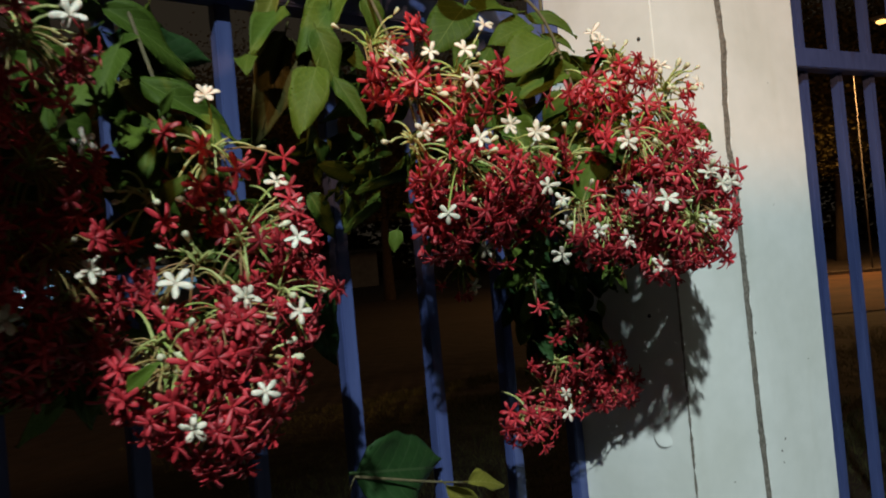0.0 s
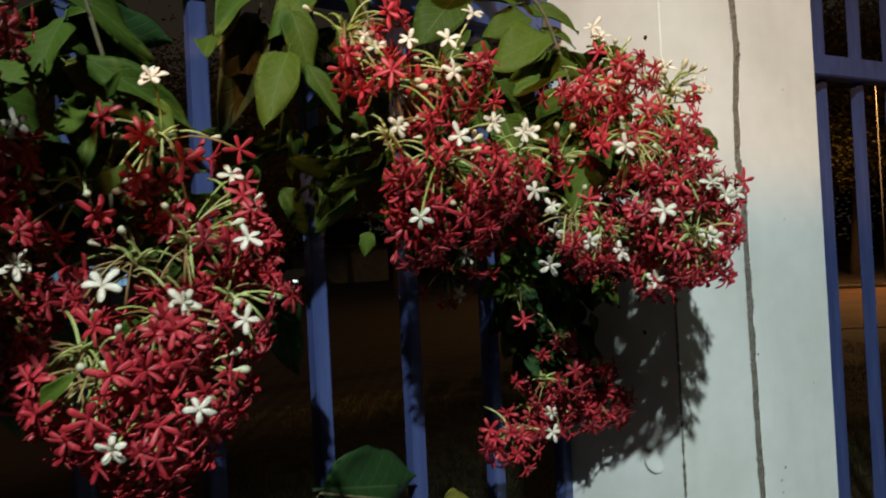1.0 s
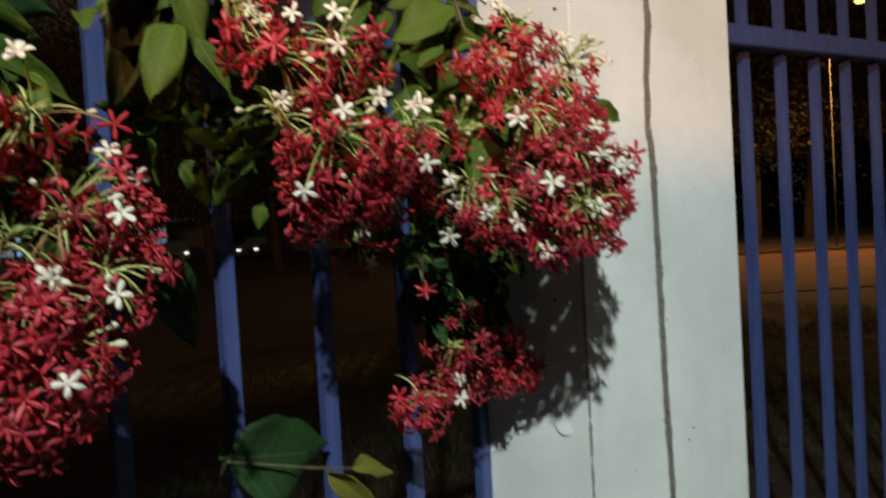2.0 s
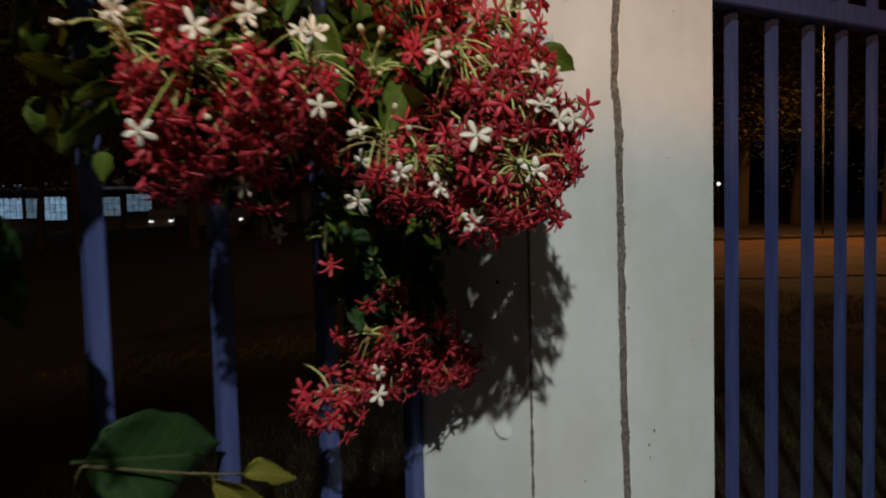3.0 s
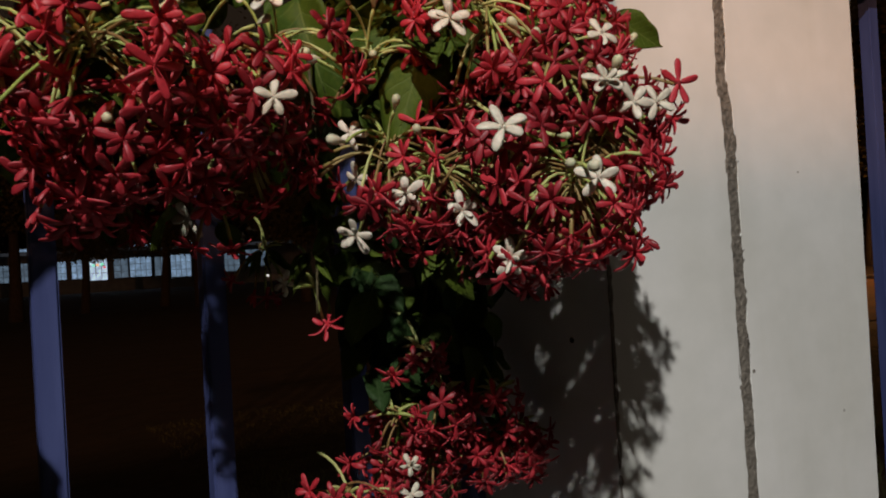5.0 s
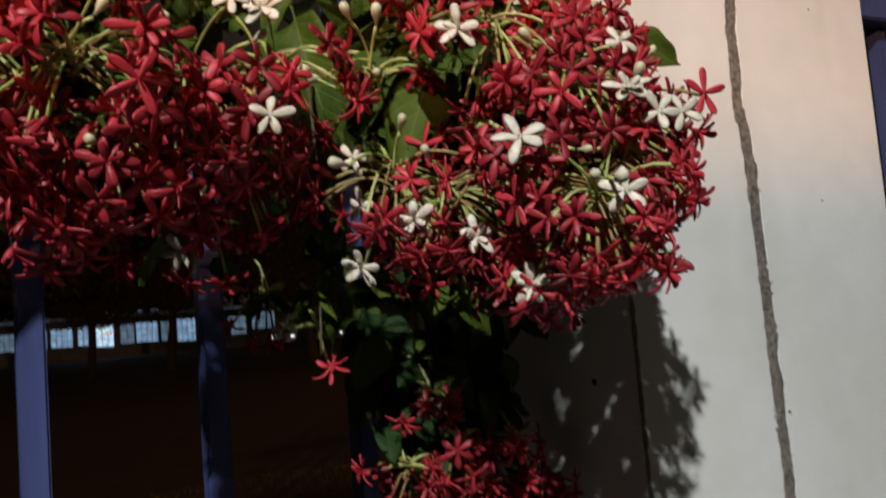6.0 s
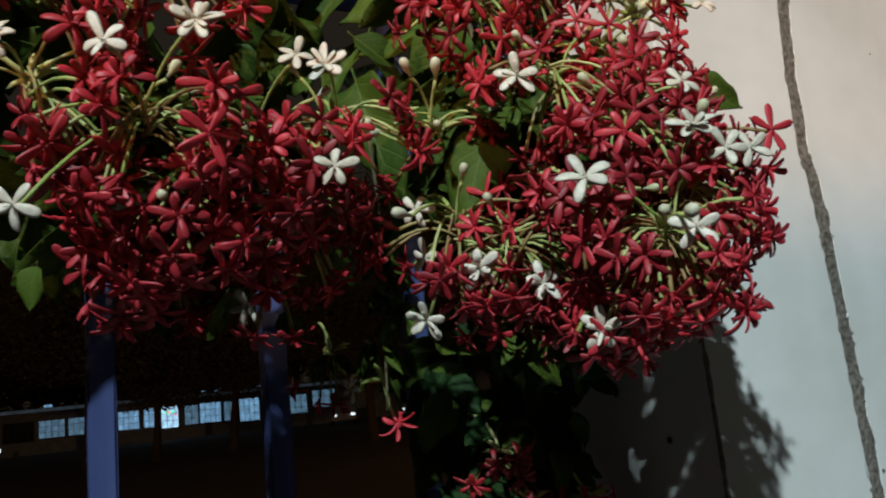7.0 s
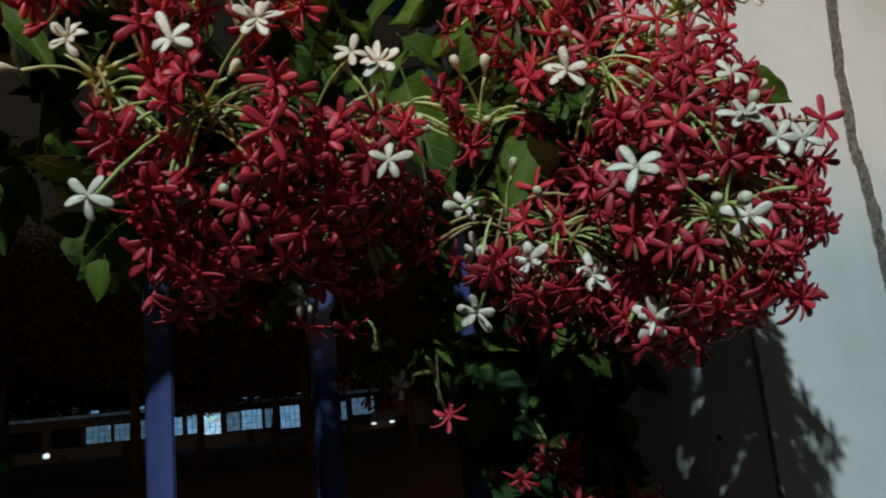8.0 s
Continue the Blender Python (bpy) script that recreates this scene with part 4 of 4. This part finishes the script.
# woody stems that carry it all
def stem(start, middle, end, thick):
    v, f = [], []
    path = curve(start, middle, end, 14)
    path = [p + Vector((noise.noise(p * 9), noise.noise(p * 9 + Vector((5, 0, 0))), 0)) * 0.008 for p in path]
    sweep(v, f, path, [thick * (1 - 0.35 * i / 14) for i in range(15)], 7)
    put("stem", mesh_of("stem", v, f, STEM), creeper, HOME)


stem((-0.35, 0.98, 0.0), (-0.30, 0.95, 1.1), (-0.10, 0.93, 1.9), 0.009)
stem((-0.10, 0.93, 1.9), (0.30, 0.95, 2.05), (0.95, 0.92, 1.95), 0.006)
stem((0.25, 0.96, 1.98), (0.30, 0.86, 1.85), (0.29, 0.80, 1.55), 0.003)
stem((0.62, 0.96, 2.0), (0.58, 0.84, 1.90), (0.62, 0.78, 1.62), 0.003)
stem((0.90, 0.93, 1.96), (0.90, 0.80, 1.90), (0.90, 0.74, 1.60), 0.003)
stem((1.00, 0.93, 1.95), (1.02, 0.94, 1.60), (0.97, 0.94, 1.30), 0.003)
# stems up to the added leaves out of view
stem((-0.20, 0.94, 1.92), (-0.30, 0.60, 2.10), (-0.45, 0.40, 1.95), 0.004)
stem((-0.32, 0.60, 2.06), (-0.55, 0.42, 2.15), (-0.74, 0.40, 1.90), 0.003)
stem((-0.10, 0.93, 1.90), (-0.05, 0.70, 2.00), (-0.08, 0.42, 1.90), 0.003)
stem((-0.45, 0.40, 1.95), (-0.32, 0.38, 1.86), (-0.20, 0.40, 1.76), 0.0025)
stem((-0.20, 0.94, 1.70), (-0.35, 0.80, 1.60), (-0.50, 0.75, 1.30), 0.004)
stem((-0.08, 0.55, 1.95), (-0.10, 0.52, 1.80), (-0.06, 0.54, 1.60), 0.0025)
stem((0.30, 0.95, 2.02), (0.45, 0.88, 2.12), (0.70, 0.84, 2.02), 0.003)
stem((0.20, 0.97, 1.9), (0.08, 0.90, 1.80), (0.12, 0.84, 1.50), 0.003)
stem((0.560, 1.012, 0.9), (0.545, 0.995, 1.12), (0.580, 0.980, 1.210), 0.002)
stem((0.580, 0.980, 1.210), (0.660, 0.962, 1.188), (0.764, 0.946, 1.160), 0.0024)
stem((0.800, 0.79, 1.66), (0.808, 0.795, 1.55), (0.800, 0.80, 1.44), 0.0014)


# ---- beyond the fence: grass, trees, lamp posts, a lit building ----
def grass(x0, x1, y0, y1, count, seed, bare):
    r = random.Random(seed)
    verts, faces = [], []
    for _ in range(count):
        x, y = r.uniform(x0, x1), r.uniform(y0, y1)
        if noise.noise((x * 0.9, y * 0.9, 3.0)) + 0.6 * noise.noise((x * 3.1, y * 3.1, 8.0)) < bare:
            continue
        h, w, a = r.uniform(0.02, 0.085), r.uniform(0.0012, 0.0032), r.random() * 6.28
        lean = Vector((math.cos(a), math.sin(a), 0)) * h * r.uniform(0.3, 1.3)
        side = Vector((-math.sin(a), math.cos(a), 0)) * w
        p = Vector((x, y, -0.05))
        n = len(verts)
        verts += [p - side, p + side, p + lean * 0.35 + side * 0.8 + Vector((0, 0, h * 0.6)), p + lean * 0.35 - side * 0.8 + Vector((0, 0, h * 0.6)), p + lean + Vector((0, 0, h))]
        faces += [(n, n + 1, n + 2, n + 3), (n + 3, n + 2, n + 4)]
    return mesh_of("grass", verts, faces, GRASS, False)


tagged(put("grass", grass(2.0, 12.0, 1.1, 8.0, 130000, 5, -0.45)), "short dark grass behind the fence", "grass", kind="stuff")
tagged(put("grass", grass(-0.5, 2.0, 1.1, 5.0, 36000, 6, -0.10)), "sparse patchy grass on bare soil", "grass", kind="stuff")


def tree_mesh(seed, height, spread, leaves):
    r = random.Random(seed)
    tv, tf, cv, cf = [], [], [], []
    top = Vector((r.uniform(-0.4, 0.4), r.uniform(-0.4, 0.4), height * 0.62))
    sweep(tv, tf, curve((0, 0, -0.3), (r.uniform(-0.3, 0.3), r.uniform(-0.3, 0.3), height * 0.3), top, 7), [0.30, 0.24, 0.21, 0.18, 0.15, 0.12, 0.09, 0.06], 9)
    ends = [top]
    for k in range(9):
        a, z = k * 2.4 + r.random(), height * r.uniform(0.28, 0.55)
        start = Vector((top.x * z / top.z, top.y * z / top.z, z))
        tip = start + Vector((math.cos(a) * spread * r.uniform(0.5, 1.0), math.sin(a) * spread * r.uniform(0.5, 1.0), height * r.uniform(0.12, 0.38)))
        sweep(tv, tf, curve(start, (start + tip) / 2 + Vector((0, 0, 0.5)), tip, 4), [0.10, 0.08, 0.06, 0.04, 0.02], 6)
        ends += [tip, (start + tip) / 2]
    for _ in range(leaves):
        e = r.choice(ends)
        p = e + Vector((r.gauss(0, spread * 0.22), r.gauss(0, spread * 0.22), r.gauss(0, height * 0.09)))
        if p.z < height * 0.30:
            continue
        s = r.uniform(0.08, 0.17)
        a, t = r.random() * 6.28, r.uniform(-1, 1)
        d = Vector((math.cos(a), math.sin(a), t)).normalized() * s
        q = d.cross(Vector((0.2, 0.3, 1))).normalized() * s * 0.42
        n = len(cv)
        cv += [p, p + d * 0.5 + q, p + d, p + d * 0.5 - q]
        cf.append((n, n + 1, n + 2, n + 3))
    return mesh_of("trunk", tv, tf, BARK), mesh_of("crown", cv, cf, FOLIAGE, False)


TREES = [tree_mesh(s, h, w, 52000) for s, h, w in ((3, 11.0, 3.4), (4, 9.0, 3.0), (8, 13.0, 3.8))]


def tree(az, dist, kind, scale, turn, label):
    a = math.radians(az)
    t = thing("tree", label, "tree", "trees along the road")
    t.matrix_basis = pose(0.4 + dist * math.sin(a), 0.1 + dist * math.cos(a), 0, 0, 0, turn) @ Matrix.Scale(scale, 4)
    put("trunk", TREES[kind][0], t)
    put("crown", TREES[kind][1], t)


for i, (az, dist, kind, scale) in enumerate(((15.1, 31, 0, 1.0), (7.6, 33, 1, 0.7), (12.6, 33, 1, 0.75), (22.3, 30, 1, 0.8), (3.6, 30, 0, 0.9), (-4, 34, 2, 0.9), (27, 33, 2, 0.9), (33, 36, 0, 1.1),
                                             (39, 34, 2, 1.0), (46, 36, 0, 1.1), (52, 35, 2, 1.05), (57, 38, 0, 1.2), (61, 36, 1, 1.3), (64.5, 40, 2, 1.1), (70, 39, 0, 1.25), (74, 36, 2, 1.0), (79, 38, 0, 1.1))):
    tree(az, dist, kind, scale, i * 67, "dark roadside tree under orange street light" if az > 50 else "dark roadside tree in the night")
for i, az in enumerate((-8, 1, 9, 17, 25, 34, 43, 52, 60, 67, 73, 80)):
    tree(az, 88 + 7 * (i % 3), i % 3, 1.9, i * 41, "distant dark tree in the night")


def undergrowth(seed, count):
    """A far belt of bushes on an uneven line, in clumps with gaps."""
    r = random.Random(seed)
    verts, faces = [], []
    clumps = []
    for az in np.arange(-14.0, 88.0, 0.45):
        dist = r.uniform(96, 108)
        clumps.append((Vector((dist * math.sin(math.radians(az)), dist * math.cos(math.radians(az)), r.uniform(0.5, 9.5))), r.uniform(2.2, 4.2)))
    for _ in range(count):
        centre, size = r.choice(clumps)
        p = centre + Vector((r.gauss(0, 0.5), r.gauss(0, 0.5), r.gauss(0, 0.45))) * size
        s, a = r.uniform(0.5, 1.1), r.random() * 6.28
        d = Vector((math.cos(a), math.sin(a), r.uniform(-1, 1))).normalized() * s
        q = d.cross(Vector((0.2, 0.3, 1))).normalized() * s * 0.45
        n = len(verts)
        verts += [p, p + d * 0.5 + q, p + d, p + d * 0.5 - q]
        faces.append((n, n + 1, n + 2, n + 3))
    return mesh_of("undergrowth", verts, faces, FOLIAGE, False)


# added backdrop: covers the sky's glow so the horizon stays black
tagged(put("undergrowth", undergrowth(41, 60000)), "distant belt of bushes added to hide the pale sky under the trees", "bushes", kind="stuff")

post = thing("street_lamp", "tall thin street lamp with a glowing orange head", "street lamp", at=(26.83, 11.77, 0))
v, f = [], []
sweep(v, f, [(0, 0, -0.2), (0, 0, 3), (0, 0, 6.2), (-0.02, -0.02, 7.1), (-0.15, -0.18, 7.45), (-0.6, -0.72, 7.68), (-1.05, -1.28, 7.72)], [0.034, 0.026, 0.020, 0.018, 0.016, 0.015, 0.015], 9)
put("pole", mesh_of("pole", v, f, STEEL), post)
head = part("lamp_head", box(-1.45, -1.00, -1.72, -1.30, 7.68, 7.80, 0.03), STEEL, post)
part("bulb", box(-1.37, -1.13, -1.65, -1.41, 7.585, 7.675, 0.02), SODIUM, head)

side_lamp = thing("garden_lamp", "small far white lamp on a short post", "lamp", at=(39.0, 22.7, -0.32))
v, f = [], []
sweep(v, f, [(0, 0, -0.1), (0, 0, 1.2), (0, 0, 2.3)], [0.05, 0.045, 0.04], 8)
put("post", mesh_of("post", v, f, KERB), side_lamp)
v, f = [], []
sweep(v, f, [(0, 0, 2.26), (0, 0, 2.33), (0, 0, 2.41), (0, 0, 2.46)], [0.05, 0.10, 0.10, 0.04], 10)
put("globe", mesh_of("globe", v, f, HEADLAMP), side_lamp)


far_lamp = thing("garden_lamp", "small bright white lamp on a short far post", "lamp", at=(-1.48, 60.0, 0))
v, f = [], []
sweep(v, f, [(0, 0, -0.1), (0, 0, 0.3), (0, 0, 0.5)], [0.07, 0.06, 0.06], 8)
put("post", mesh_of("post", v, f, KERB), far_lamp)
v, f = [], []
sweep(v, f, [(0, 0, 0.46), (0, 0, 0.54), (0, 0, 0.72), (0, 0, 0.80)], [0.09, 0.20, 0.20, 0.08], 10)
put("globe", mesh_of("globe", v, f, HEADLAMP), far_lamp)


# long low building; x runs along its front
HALL = pose(0.5 + 66 * math.sin(math.radians(11)), 0.2 + 66 * math.cos(math.radians(11)), 0, 0, 0, -11)
hall = tagged(new("building"), "long low building with bluish lit windows", "building")
hall.matrix_basis = HALL


def along(az):
    return 66 * math.tan(math.radians(az - 11))


part("wall", box(-26, 26, 0.12, 9.0, -0.2, 3.1), FACADE, hall)
part("roof", box(-26.6, 26.6, -0.9, 9.6, 3.1, 3.35, 0.03), ROOF, hall)
for a0, a1, z0, z1, lit in ((-9.0, -7.4, 0.9, 2.5, 0), (-6.8, -4.6, 0.9, 2.5, 0), (-4.0, -2.2, 0.9, 2.4, 0), (-1.6, 0.1, 1.0, 2.4, 0), (0.4, 1.9, 1.1, 2.4, 1), (2.1, 3.4, 1.1, 2.4, 1), (3.6, 4.9, 1.1, 2.5, 1), (5.1, 6.4, 1.1, 2.5, 2),
                            (6.7, 7.35, 1.1, 2.6, 2), (7.8, 8.9, 0.9, 2.6, 3), (9.3, 10.2, 1.0, 2.5, 1), (10.3, 11.7, 1.0, 2.55, 2), (11.9, 12.7, 1.0, 2.5, 1), (12.95, 14.3, 0.8, 2.6, 2), (16.4, 17.6, 1.0, 2.5, 1), (18.0, 19.6, 1.3, 2.7, 1), (24.0, 25.5, 1.0, 2.4, 0)):
    x0, x1 = along(a0), along(a1)
    win = part("window", box(x0 - 0.06, x1 + 0.06, 0.06, 0.118, z0 - 0.06, z1 + 0.06), ROOF, hall)
    panes = max(2, round((x1 - x0) / 0.42))
    w, h = (x1 - x0) / panes, (z1 - z0) / 3
    for k in range(panes):
        for row in range(3):
            part("pane", box(x0 + w * k + 0.022, x0 + w * (k + 1) - 0.022, 0.03, 0.056, z0 + h * row + 0.018, z0 + h * (row + 1) - 0.018), (CARGLASS, LIT_DIM, LIT_PANE, LIT_WARM)[lit], win)
# no lamp here: the light on the eave is given as weak emission
part("eave", box(-25.0, 12.0, -0.94, -0.905, 3.06, 3.30, 0.01), GLOW_EAVE, hall, "pale eave board with its light put in as a glow")
for az, z in ((7.4, 3.60), (8.3, 3.55), (10.5, 3.55), (11.5, 3.50), (13.3, 3.6), (14.3, 3.6), (1.0, 3.5), (4.0, 3.5)):
    part("roof_lamp", box(along(az) - 0.26, along(az) + 0.26, -0.5, -0.2, z - 0.14, z + 0.06, 0.02), LIT_PANE, hall)
for az, z, m in ((8.05, 2.08, LIT_GREEN), (8.30, 2.10, LIT_AMBER), (8.58, 2.13, LIT_GREEN), (8.72, 1.90, LIT_RED)):
    part("sign_lamp", box(along(az) - 0.09, along(az) + 0.09, -0.06, -0.02, z - 0.08, z + 0.08, 0.01), m, hall)


def car(x, y, turn, label):
    c = tagged(new("car"), label, "car", "parked cars")
    c.matrix_basis = pose(x, y, 0, 0, 0, turn)
    v, f = [], []
    prof = [(-2.1, 0.35), (-2.15, 0.75), (-1.95, 0.95), (-1.1, 1.0), (-0.55, 1.42), (0.75, 1.45), (1.45, 1.02), (2.05, 0.92), (2.12, 0.4)]
    for s in (-0.82, 0.82):
        for px, pz in prof:
            v.append((px, s * (0.86 if pz > 1.2 else 1.0), pz))
    n = len(prof)
    for i in range(n):
        j = (i + 1) % n
        f.append((i, j, n + j, n + i))
    f += [tuple(range(n - 1, -1, -1)), tuple(range(n, 2 * n))]
    put("body", mesh_of("body", v, f, CAR_PAINT, False), c)
    for s in (-0.80, 0.80):
        part("side_window", box(-0.45, 0.70, s - 0.01, s + 0.01, 1.04, 1.36), CARGLASS, c)
    for wx in (-1.3, 1.3):
        for s in (-0.76, 0.76):
            w = disc((wx, s - 0.1, 0.32), (0, 1, 0), 0.32, 0.2, RUBBER, "wheel", None)
            w.parent = c
    for s in (-0.6, 0.6):
        part("headlight", box(-2.2, -2.14, s - 0.14, s + 0.14, 0.62, 0.76, 0.01), HEADLAMP, c)
    return c


car(19.3, 51.5, 70, "silver parked car with its headlights on")
car(23.5, 47.5, 40, "silver parked car at the roadside")
